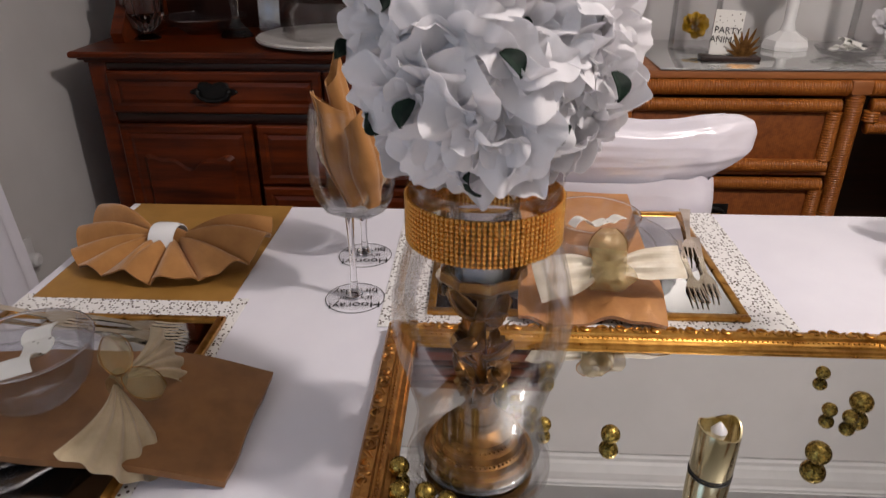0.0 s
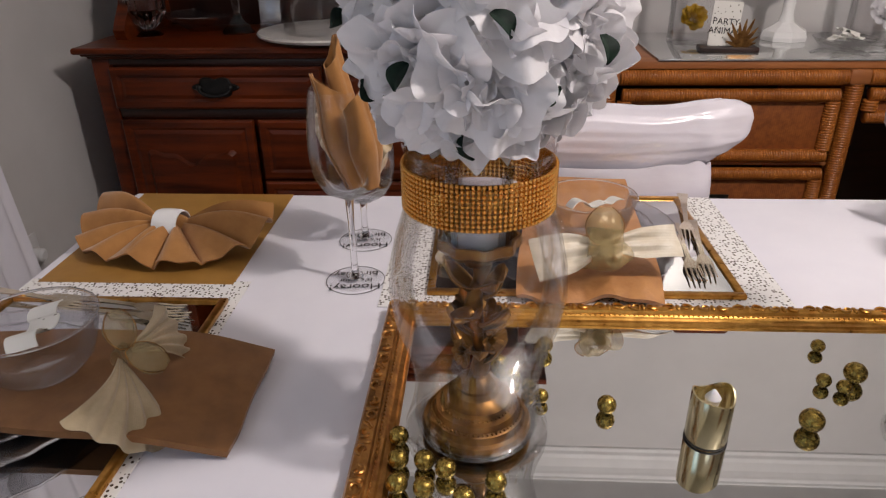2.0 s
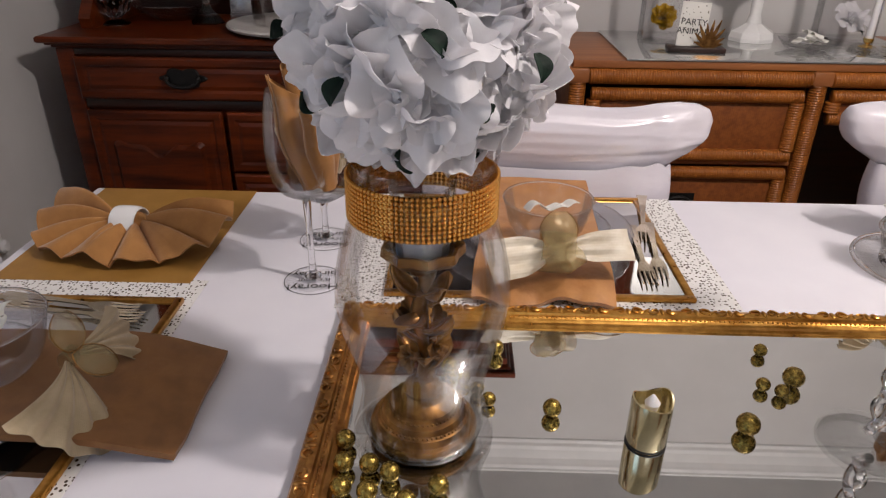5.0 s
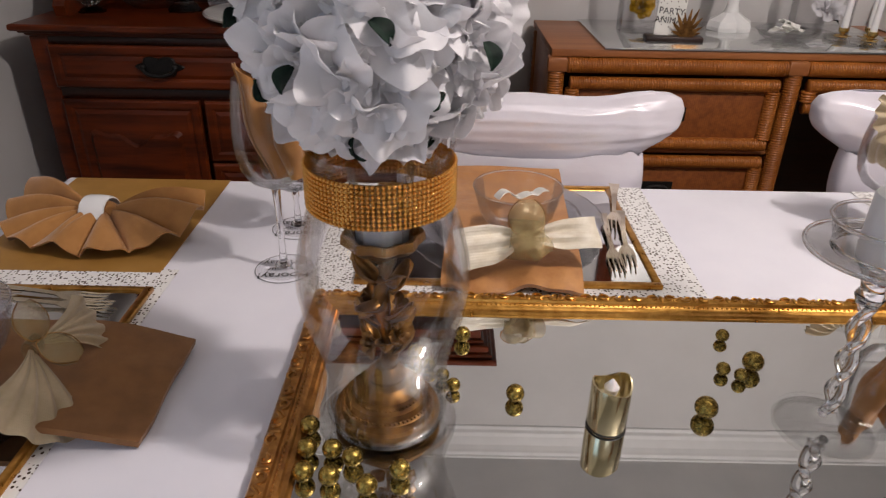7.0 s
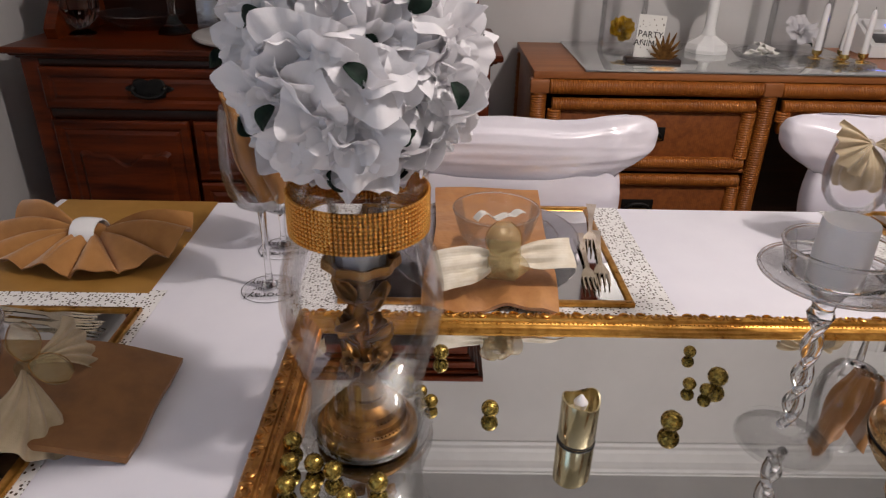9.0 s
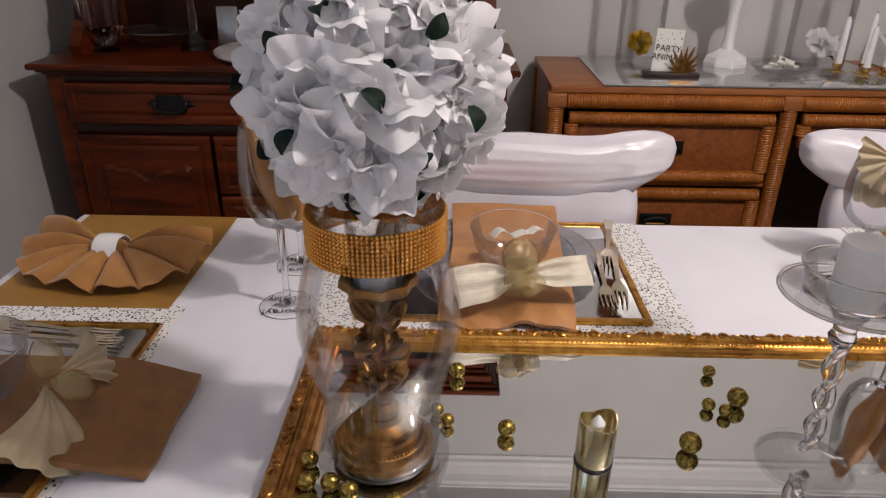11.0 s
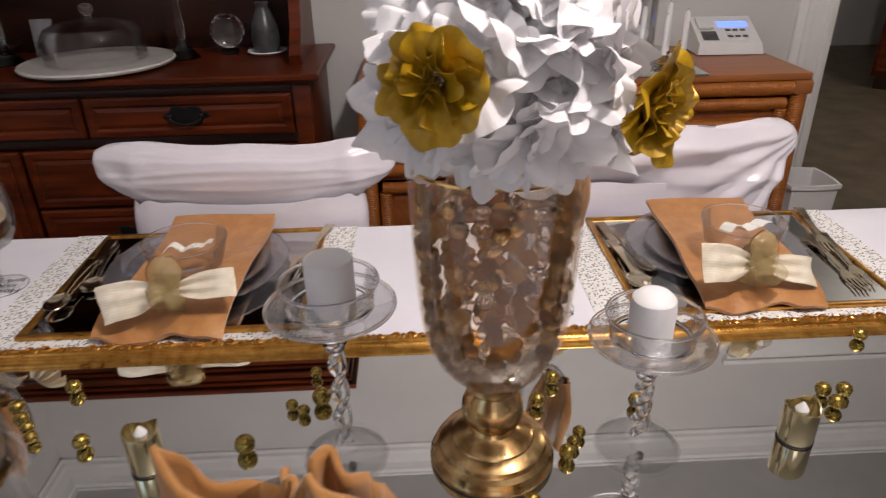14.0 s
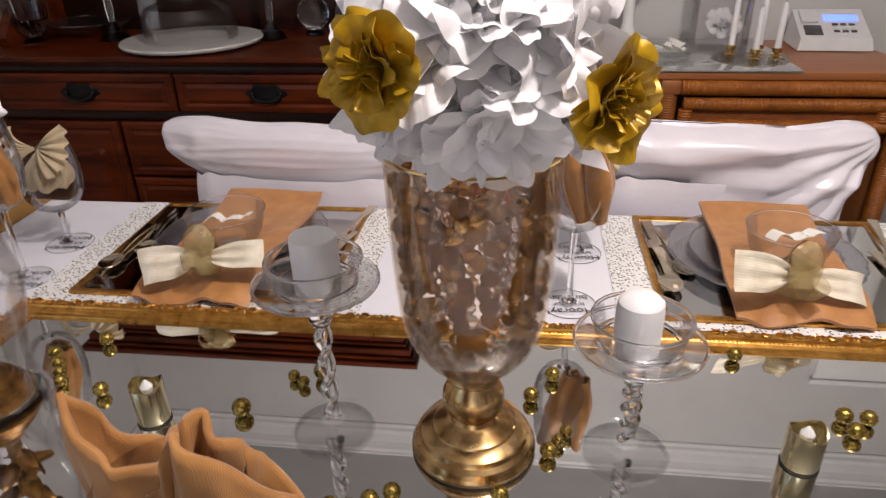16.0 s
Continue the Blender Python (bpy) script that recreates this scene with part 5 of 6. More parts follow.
def ribbon_bow(m, size, mat, group, seed, label):
    """A ribbon bow in the x-z plane, facing -y, tipped back a little."""
    t = holder(m, "ribbon_bow", label, "bow", group)
    for s in (0, 1):
        if mat is BURLAP:
            me = bow_wing((0.100 if s else 0.088) * size, 1.25 if s else 0.95, 4.3, 0.0034 * size, mat, seed + s, 0.0009, 0.010)
        else:
            me = strip_wing((0.096 if s else 0.100) * size, (0.052 if s else 0.042) * size, seed + s, mat)
        part("wing", me, t, "", pose(0, 0, 0, 50, 0, 0) @ pose(0, 0, 0.004, 0, 0, 180 * s + ((34 if s else -24) if mat is BURLAP else (14 if s else 6))))
    ks = 0.45 if mat is BURLAP else 1.25
    knot = sheet("kn", 20, 8, lambda u, v: (0.030 * ks * size * (v - 0.5) * 1.2, -0.014 * ks * size * math.cos(u * 6.283) - 0.004, 0.024 * ks * size * math.sin(u * 6.283)), ORGANZA, 0.001)
    part("knot", knot, t, "gold organza knot")
    petal_loop = sheet("lp", 14, 10, lambda u, v: (0.042 * u, 0.042 * (v - 0.5) * math.sin(math.pi * (0.04 + 0.90 * u)) ** 0.6, 0.012 * math.sin(u * 3.1) * math.cos((v - 0.5) * 3) + 0.002 * math.sin(v * 14 + u * 6)), ORGANZA, 0.0005)
    wire = tube("wr", [(0.042 * abs(1 - 2 * w / 40), 0.021 * (1 if w < 20 else -1) * math.sin(math.pi * (0.04 + 0.90 * abs(1 - 2 * w / 40))) ** 0.6, 0.002) for w in range(41)], 0.0006, OLDGOLD, 5)
    big = Matrix.Scale(1.0 if mat is BURLAP else 1.2, 4)
    for tw in (70, 275) if mat is BURLAP else (96,):
        part("loop", petal_loop, t, "sheer gold organza loop", pose(0, -0.004, 0.002, 50, 0, 0) @ pose(0, 0, 0.010, 0, -18, tw) @ big)
        part("wire_edge", wire, t, "thin gold wire edge", pose(0, -0.004, 0.002, 50, 0, 0) @ pose(0, 0, 0.010, 0, -18, tw) @ big)
    for s, (dx, dz, tw) in enumerate(() if mat is BURLAP else ((-0.006, 0.03, -25), (0.024, -0.008, 60))):
        loop = sheet("lp", 18, 6, lambda u, v: (0.015 * size * math.sin(u * 6.283), 0.024 * size * (v - 0.5), 0.019 * size * (1 - math.cos(u * 6.283))), ORGANZA, 0.0006)
        part("loop", loop, t, "sheer gold organza loop", pose(dx * size * 0.3, -0.010, 0, 60, tw, 0))
    return t


def napkin_mesh(front, seed, mat=None, wave=1.0, wide=0.185):
    """A napkin folded into a long strip, flat over the plate and hanging over its near rim."""
    rng = random.Random(seed)
    ph = rng.uniform(0, 6)

    def f(u, v):
        y = 0.175 - (0.175 + front) * u
        z = 0.0295 + 0.0015 * math.sin(y * 40 + ph)
        if y < -0.11:
            k = (-0.11 - y) / (front - 0.11)
            z -= 0.020 * k * k
            z += wave * (0.004 * k * math.sin(v * 9 + ph) + 0.002 * k * math.sin(v * 23))
        if y > 0.13:
            z += 0.008 * (y - 0.13) / 0.045
        x = (v - 0.5) * (wide + 0.006 * math.sin(u * 7 + ph)) + wave * 0.010 * math.sin(u * 2.5 + ph)
        z += 0.002 * math.sin(v * 5 + u * 4)
        return (x, y + wave * 0.005 * math.sin(v * 11 + ph) * u ** 4, z)
    return sheet("napkin", 40, 28, f, mat or SUEDE, 0.0075)


def setting(x, y, turn, group, napkin_front=0.20, tray_in=0.18, tray_out=0.175, bow=1.0, bow_mat=None, seed=1, forks_right=True, napkin_mat=None, bow_at=(0.0, 0.0), bow_tilt=0, shift=0.0, mat_in=0.21, mat_out=0.187):
    base_ = pose(x, y, TZ, 0, 0, turn)
    put(base_, "place_mat", box("pm", (-0.275, -mat_in, 0.0006), (0.270, mat_out, 0.0018), DOTTED, 0.0004, 1), "white place mat printed with small gold flecks", "place mat", group)
    tray = holder(base_, "mirror_tray", "flat mirror tray with a slim gold frame", "tray", group)
    part("plate", box("tp", (-0.205, -tray_in + 0.006, 0.002), (0.205, tray_out - 0.006, 0.006), TRAYMIRROR, 0), tray)
    for a, b in (((-0.212, -tray_in, 0.002), (0.212, -tray_in + 0.011, 0.0095)), ((-0.212, tray_out - 0.011, 0.002), (0.212, tray_out, 0.0095)), ((-0.212, -tray_in + 0.011, 0.002), (-0.201, tray_out - 0.011, 0.0092)), ((0.201, -tray_in + 0.011, 0.002), (0.212, tray_out - 0.011, 0.0092))):
        part("frame_side", box("fs", a, b, FRAMEGOLD, 0.002), tray)
    for nm, me, r, zz, lift, lab in (("charger_plate", CHARGER, 0.152, 0.014, 0.0098, "large clear pressed glass charger plate on a tray"), ("dinner_plate", PLATE, 0.118, 0.010, 0.0145, "clear glass dinner plate with a fluted rim")):
        pl = holder(base_ @ pose(shift, 0.013, lift), nm, lab, "plate", group)
        part("well", me, pl)
        part("rim", tube("rm", [(r * math.cos(q * math.pi / 45) * (1 + 0.008 * math.cos(q * 2 * math.pi / 3)), r * math.sin(q * math.pi / 45) * (1 + 0.008 * math.cos(q * 2 * math.pi / 3)), zz + 0.001) for q in range(90)], 0.0016, CRYSTAL, 6, True), pl, "beaded clear glass rim")
    put(base_ @ pose(shift + bow_at[0] * -0.6, 0, 0), "folded_napkin", napkin_mesh(napkin_front, seed, napkin_mat, 0.15 if napkin_mat else 1.0, 0.168 if napkin_mat else 0.185), "tan napkin folded into a strip over the plate", "napkin", group)
    bowl_t = holder(base_ @ pose(shift + 0.008, -0.055, 0.0345), "glass_bowl", "small clear glass bowl standing on the napkin", "bowl", group)
    part("bowl_wall", BOWL, bowl_t)
    part("rim", BOWLRIM, bowl_t, "rounded clear glass rim")
    tag = sheet("tag", 16, 6, lambda u, v: ((u - 0.5) * 0.075, (v - 0.5) * 0.03 + 0.006 * math.sin(u * 9), 0.055 + 0.009 * abs(math.sin(u * 8)) - 0.012 * (v - 0.5)), SPECKLE, 0.0012)
    put(base_ @ pose(shift + 0.012, -0.05, 0.030, 8, 0, 10), "paper_tag", tag, "white speckled folded paper lying in the bowl", "paper", group)
    ribbon_bow(base_ @ pose(shift + 0.010 + bow_at[0], -0.158 + bow_at[1], 0.066, 0, bow_tilt, 0), bow, bow_mat or RIBBON, group, seed, "cream ribbon bow with a gold organza knot")
    s = 1 if forks_right else -1
    for k, (dx, dy, rot) in enumerate(((0.163, -0.075, 4), (0.186, -0.062, 8))):
        put(base_ @ pose(s * dx, dy, 0.0075, 0, 0, -s * rot), "fork", FORK, "shiny gilt steel fork lying on the tray", "fork", group)
    put(base_ @ pose(s * 0.192, 0.05, 0.0105, 0, 0, -s * 12), "fork", FORK, "shiny gilt steel fork lying on the tray", "fork", group)
    put(base_ @ pose(-s * 0.183, 0.03, 0.0072, 0, 0, s * 4), "knife", KNIFE, "shiny gilt steel knife lying on the tray", "knife", group)
    put(base_ @ pose(-s * 0.160, 0.0, 0.0072, 0, 0, s * 9), "spoon", SPOON, "shiny gilt steel spoon lying on the tray", "spoon", group)
    put(base_ @ pose(-s * 0.188, -0.06, 0.0105, 0, 0, s * 2), "spoon", SPOON, "shiny gilt steel spoon lying on the tray", "spoon", group)


SPECKLE = material("speckled_white_paper", (0.78, 0.77, 0.72), 0.7)
_b = SPECKLE.node_tree.nodes["Principled BSDF"]
_v = node(SPECKLE, "ShaderNodeTexVoronoi", Scale=90.0)
link(SPECKLE, coords(SPECKLE), _v.inputs["Vector"])
_r = node(SPECKLE, "ShaderNodeValToRGB")
_r.color_ramp.elements[0].position, _r.color_ramp.elements[1].position = 0.14, 0.2
_r.color_ramp.elements[0].color, _r.color_ramp.elements[1].color = (0.12, 0.1, 0.06, 1), (0.78, 0.77, 0.72, 1)
link(SPECKLE, _v.outputs["Distance"], _r.inputs["Fac"])
link(SPECKLE, _r.outputs["Color"], _b.inputs["Base Color"])

setting(0.258, 1.0, 0, "middle place setting", seed=3, shift=0.01, bow=0.98, bow_tilt=5)
setting(1.192, 1.0, 0, "second place setting", 0.185, seed=7, bow=1.02, shift=-0.02, bow_at=(-0.022, 0.012), bow_tilt=22)
setting(-0.395, 0.583, 90, "end place setting", 0.275, 0.178, 0.125, 1.05, BURLAP, 11, True, BROWNNAP_SHADED, (-0.014, 0.012), mat_in=0.19, mat_out=0.13)

# ---- gold mat with a bow-folded napkin ----
single("gold_mat", box("gm", (-0.512, 0.843, TZ + 0.0006), (-0.228, 1.186, TZ + 0.002), PAPERGOLD, 0.0005, 1), (0, 0, 0), 0, "matt gold paper mat at the corner of the table", "place mat")
bow_t = thing("bow_napkin", (-0.362, 0.975, TZ + 0.002), -6, "gold-brown napkin folded like a bow in a white ring", "napkin")


def big_wing(seed):
    rng = random.Random(seed)
    ph = rng.uniform(0, 6)

    def f(u, v):
        a = -1.80 + 2.28 * v
        q = 0.05 + 0.95 * u
        pleat = 4.4 * v ** 1.15 + 0.25 * math.sin(ph + 4 * v) + 0.15
        ridge = abs(math.sin(math.pi * pleat)) ** 0.55
        swell = 0.030 * math.sin(math.pi * min(1.0, 0.14 + 0.74 * u)) * (0.12 + 0.88 * ridge)
        hem = 0.004 * u * math.sin(v * 31 + ph) + 0.010 * u ** 3 * ridge
        up = max(0.0, v - 0.55) / 0.45
        L = (0.118 + 0.030 * v) * (0.97 + 0.035 * ridge + 0.03 * math.sin(v * 8 + ph))
        return (L * q * math.cos(a) + 0.004, L * q * math.sin(a) * 0.78 - 0.004 + 0.012 * up * u, 0.002 + 0.024 * (1 - u) ** 2 + swell + hem + 0.036 * up * math.sin(min(1.0, u * 1.25) * math.pi / 2))
    return sheet("wing", 24, 112, f, NAPKIN, 0.0022)


part("gather", moved(ball("gt", 0.024, NAPKIN, 20, 12), pose(0, -0.005, 0.030) @ Matrix.Diagonal((1.5, 0.85, 0.95, 1))), bow_t)
part("wing", big_wing(1), bow_t, "", pose(0.006, 0, 0, 0, 0, -8))
part("wing", big_wing(5), bow_t, "", pose(-0.006, 0, 0, 0, 0, 0) @ Matrix.Diagonal((-1, 1, 1, 1)))
part("napkin_ring", moved(lathe("nr", [(0.0235, -0.020), (0.0255, -0.020), (0.0272, -0.014), (0.0278, 0.0), (0.0272, 0.014), (0.0255, 0.020), (0.0235, 0.020), (0.0235, -0.020)], WHITE, 40), pose(0, -0.006, 0.032, 0, 90, 0)), bow_t, "smooth white napkin ring")

# ---- glasses with napkins ----
WINE = [(0.0005, 0.1275), (0.016, 0.129), (0.032, 0.138), (0.042, 0.154), (0.0475, 0.178), (0.0485, 0.200), (0.0465, 0.230), (0.0425, 0.262), (0.0405, 0.272)]
GOB = [(0.0005, 0.068), (0.018, 0.069), (0.036, 0.080), (0.047, 0.098), (0.052, 0.122), (0.052, 0.145), (0.0485, 0.170), (0.0455, 0.186)]


def glass(m, kind, label):
    prof = WINE if kind == "wine" else GOB
    t = holder(m, "wine_glass" if kind == "wine" else "water_goblet", label, "glass", "glasses on the table")
    b0 = prof[0][1]
    part("bowl", lathe("bw", [*prof, *[(max(r - 0.0013, 0.0004), z + 0.0008) for r, z in reversed(prof)]], GLASS, 56), t)
    part("stem", lathe("sm", [(0, 0.006), (0.012, 0.007), (0.006, 0.014), (0.0045, 0.03), (0.0042, b0 * 0.7), (0.006, b0 - 0.004), (0.011, b0 + 0.0005), (0, b0 + 0.001)], CRYSTAL, 24), t)
    part("foot", lathe("ft", [(0, 0.002), (0.037, 0.002), (0.0385, 0.003), (0.037, 0.0042), (0.02, 0.0058), (0.01, 0.008), (0, 0.008)], FOOTGLASS, 48), t)
    return t


def printed_disc(m):
    t = holder(m, "printed_coaster", "clear round sticker with black script under the glass", "sticker", "printed stickers")
    part("edge", lathe("e", [(0.0405, 0.0006), (0.0415, 0.0006), (0.0415, 0.001), (0.0405, 0.001), (0.0405, 0.0006)], GREYVASE, 48), t)
    for body, yy, size in (("Hooray!", 0.020, 0.0215), ("It's your", 0.001, 0.0145), ("birthday", -0.018, 0.019)):
        part("lettering", moved(text_mesh(body, size, INK, 0.0001), pose(0, yy, 0.0012, 0, 0, 0) @ Matrix.Shear("XY", 4, (0.25, 0))), t, "black script lettering")


def cone_napkin(m, seed, label):
    """A napkin rolled into a pointed cone that stands in the bowl of a glass."""
    t = holder(m, "rolled_napkin", label, "napkin", "napkins in glasses")
    for k, (r0, r1, h, tip, turn, lean) in enumerate(((0.013, 0.019, 0.138, 0.016, 200, 0), (0.008, 0.0105, 0.172, 0.016, 40, 2), (0.012, 0.016, 0.118, 0.012, 310, 10))):
        ph = seed + k * 2

        def f(u, v):
            a = u * 6.283 * 1.06
            top = h + tip * (0.5 + 0.5 * math.cos(a)) ** 3 - 0.02 * (0.5 - 0.5 * math.cos(a))
            z = 0.004 + top * v
            r = (r0 + (r1 - r0) * v ** 0.8 + 0.009 * math.sin(math.pi * min(1.0, v * 1.1)) ** 2 * (0.4 if k == 1 else 1.0)) * (1 + 0.16 * math.sin(a * 3 + ph) * (1 - v * 0.5) + 0.08 * math.sin(a * 5 + v * 4)) + 0.003 * u
            return (r * math.cos(a), r * math.sin(a) * 0.85, z)
        part("fold", sheet("cn", 54, 18, f, NAPKIN, 0.0016), t, "", pose((0, 0.004, 0.016)[k], (0, 0.006, -0.006)[k], (0, 0.002, 0)[k], 0, lean, turn))


def ribbon_puff(m, seed):
    """A beige ribbon gathered into a flower-like fan at the mouth of a goblet."""
    t = holder(m, "ribbon_flower", "beige ribbon gathered like a fan in a goblet", "ribbon", "ribbons in goblets")
    for side in (0, 180):
        loop = bow_wing(0.060, 1.9, 5.2, 0.0055, BURLAP, seed + side, 0.0009, 0.014)
        part("loop", loop, t, "", pose(0, -0.010, 0.088, 62, 0, 0) @ pose(0, 0, 0.002, 0, 0, side + (16 if side else -10)))
    part("tail", sheet("tl", 16, 56, lambda u, v: ((0.007 + 0.031 * math.sin(u * 2.2)) * math.cos(v * 6.283) * (1 + 0.12 * math.sin(v * 6.283 * 7 + seed)), (0.007 + 0.029 * math.sin(u * 2.2)) * math.sin(v * 6.283) * (1 + 0.12 * math.sin(v * 6.283 * 7 + seed)), 0.082 - 0.066 * u + 0.004 * math.sin(v * 37) * u), BURLAP, 0.001), t)
    part("knot", ball("kn", 0.010, ORGANZA, 14, 8), t, "gold organza knot", pose(0, 0, 0.083))


for gx, gy, kind in ((-0.058, 0.863, "wine"), (-0.064, 0.995, "goblet"), (0.846, 0.858, "wine"), (0.868, 1.028, "goblet"), (0.575, 0.215, "wine")):
    m = pose(gx, gy, TZ + 0.001)
    glass(m, kind, "clear stemmed wine glass holding a gold-brown napkin" if kind == "wine" else "clear water goblet holding a beige ribbon")
    if gy > 0.5:
        printed_disc(m @ pose(0, 0, -0.0005, 0, 0, 186))
    if kind == "goblet":
        ribbon_puff(m @ pose(0, 0, 0.1), gx * 9)
    elif gy > 0.5:
        cone_napkin(m @ pose(0.016, 0, 0.140, 0, -12, 0), gx * 7, "gold-brown napkin rolled to a point in a wine glass")

fan = thing("fanned_napkin", (0.578, 0.232, TZ + 0.15), 0, "gold-brown napkin with pointed wings standing in a glass", "napkin", "napkins in glasses")


def gathered(knots, pinch, seed, nu=96, nv=20):
    """Cloth hanging from a folded line: knots give x, y and height along the upper hem; it is pinched together below."""
    t = np.linspace(0, len(knots) - 1, nu + 1)
    cols = np.array([np.interp(t, range(len(knots)), [k[c] for k in knots]) for c in range(3)])
    kernel = np.hanning(11) / np.hanning(11).sum()
    cols = np.array([np.convolve(np.pad(c, 5, mode="edge"), kernel, mode="valid") for c in cols])

    def f(u, v):
        x, y, h = cols[:, round(u * nu)]
        w = pinch + (1 - pinch) * math.sin(v * math.pi / 2) ** 1.15
        sway = 0.0022 * math.sin(u * 21 + v * 4 + seed) * (1 - v) + 0.0013 * math.sin(u * 34 + v * 9 + seed * 2)
        return (0.004 + (x - 0.004) * w + sway, y * (0.55 + 0.45 * v) - 0.010 * math.sin(v * 3.1) + 0.0024 * math.sin(u * 27 - v * 6 + seed) + 0.0012 * math.sin(u * 11 + v * 17 + seed), h * v + 0.003 * math.sin(u * 13 + seed) * v * (1 - v))
    return sheet("gathered", nu, nv, f, NAPKIN, 0.0042, crisp=False)


part("fold", gathered(((-0.076, 0.016, 0.158), (-0.066, 0.004, 0.150), (-0.048, -0.012, 0.141), (-0.028, -0.020, 0.137), (-0.008, -0.020, 0.139), (0.002, -0.012, 0.141), (0.001, 0.000, 0.144), (-0.007, 0.004, 0.141), (-0.004, 0.012, 0.139)), 0.30, 0.4), fan)
part("fold", gathered(((-0.010, -0.004, 0.128), (-0.008, -0.022, 0.120), (0.000, -0.026, 0.128), (0.007, -0.018, 0.154), (0.012, -0.022, 0.168), (0.024, -0.028, 0.165), (0.038, -0.026, 0.152), (0.050, -0.016, 0.132), (0.068, -0.002, 0.104), (0.058, 0.010, 0.098)), 0.34, 1.7), fan)
part("inner_fold", gathered(((0.012, -0.010, 0.164), (0.020, -0.004, 0.168), (0.032, -0.010, 0.158), (0.042, -0.002, 0.146), (0.046, 0.006, 0.132), (0.070, 0.002, 0.098), (0.074, -0.008, 0.090), (0.060, -0.018, 0.082)), 0.42, 2.9), fan)
part("fold", gathered(((-0.076, 0.018, 0.157), (-0.050, 0.026, 0.120), (-0.010, 0.030, 0.108), (0.024, 0.026, 0.118), (0.052, 0.014, 0.098)), 0.30, 4.1), fan)

# ---- things on the desk ----
DZ = DT + 0.0075
sign = thing("table_sign", (0.853, 2.155, DZ), -4, "white card sign with gold animal shape on a dark stand", "sign")
part("stand", box("sd", (-0.085, -0.028, 0), (0.085, 0.028, 0.016), vary(material("dark_stained_wood", (0.02, 0.008, 0.006), 0.4), (0.012, 0.005, 0.004), (0.035, 0.014, 0.01), 20, (0.3, 3, 3)), 0.004), sign)
card = part("card", moved(box("cd", (-0.042, -0.0015, 0), (0.042, 0.0015, 0.128), SPECKLE, 0.0008, 1), pose(-0.018, 0.002, 0.014, -10, 4, 0)), sign, "white speckled card")
for body, zz in (("PARTY", 0.070), ("ANIMAL", 0.044)):
    part("lettering", moved(text_mesh(body, 0.026, INK, 0.0003), pose(-0.018, 0.002, 0.014, -10, 4, 0) @ pose(0, -0.003, zz, 90, 0, 0)), card, "black capital lettering")
for a, L in ((-0.8, 0.06), (-0.45, 0.075), (-0.15, 0.07), (0.1, 0.08), (0.35, 0.085), (0.65, 0.07), (1.0, 0.055), (-1.2, 0.045), (1.3, 0.045)):
    part("cutout_leaf", sheet("lf", 10, 6, (lambda a, L: lambda u, v: (0.030 + math.sin(a) * L * u + 0.011 * (v - 0.5) * math.sin(math.pi * (0.1 + u * 0.85)) * math.cos(a), -0.016, 0.016 + math.cos(a) * L * u - 0.011 * (v - 0.5) * math.sin(math.pi * (0.1 + u * 0.85)) * math.sin(a)))(a, L), OLDGOLD, 0.002), sign, "gold painted leafy cut-out")


def tall_vase(x, y, r, h, label):
    t = thing("cylinder_vase", (x, y, DZ), 0, label, "vase", "glass vases on the desk")
    part("glass_wall", lathe("gw", [(0, 0), (r, 0), (r, h), (r - 0.003, h), (r - 0.003, 0.008), (0, 0.008)], GLASS, 48), t)
    return t


tall_vase(0.80, 2.36, 0.075, 0.34, "tall clear cylinder vase with a gold rose inside")
fl = thing("gold_rose", (0.79, 2.335, DZ + 0.07), 0, "gold satin rose inside a clear vase", "flower")
part("bloom", GROSE[0], fl, "", facing((0, 0, 0), (-0.1, -0.8, 0.5), 20))
tall_vase(1.40, 2.38, 0.095, 0.32, "tall clear cylinder vase with a white rose inside")
fl = thing("white_rose", (1.40, 2.37, DZ + 0.062), 0, "white silk rose inside a clear vase", "flower")
part("bloom", BIG[1], fl, "", facing((0, 0, 0), (0.1, -0.6, 0.7), 20))
part("leaf", LEAFM, fl, "dark green leaf", pose(0.01, -0.055, -0.02, 0, 30, -50))

ped = thing("milk_glass_stand", (1.10, 2.37, DZ), 0, "white milk glass pedestal with a faceted foot", "pedestal")
part("foot", lathe("pf", [(0, 0), (0.072, 0), (0.074, 0.012), (0.068, 0.03), (0.045, 0.042), (0.026, 0.055), (0, 0.056)], WHITE, 8, angle=20), ped)
part("column", lathe("pc", [(0, 0.055), (0.025, 0.055), (0.018, 0.08), (0.019, 0.17), (0.024, 0.20), (0.03, 0.215), (0, 0.216)], WHITE, 16), ped)
part("dish", lathe("pd", [(0, 0.215), (0.03, 0.215), (0.07, 0.245), (0.085, 0.275), (0.082, 0.276), (0.06, 0.25), (0, 0.23)], WHITE, 40), ped)

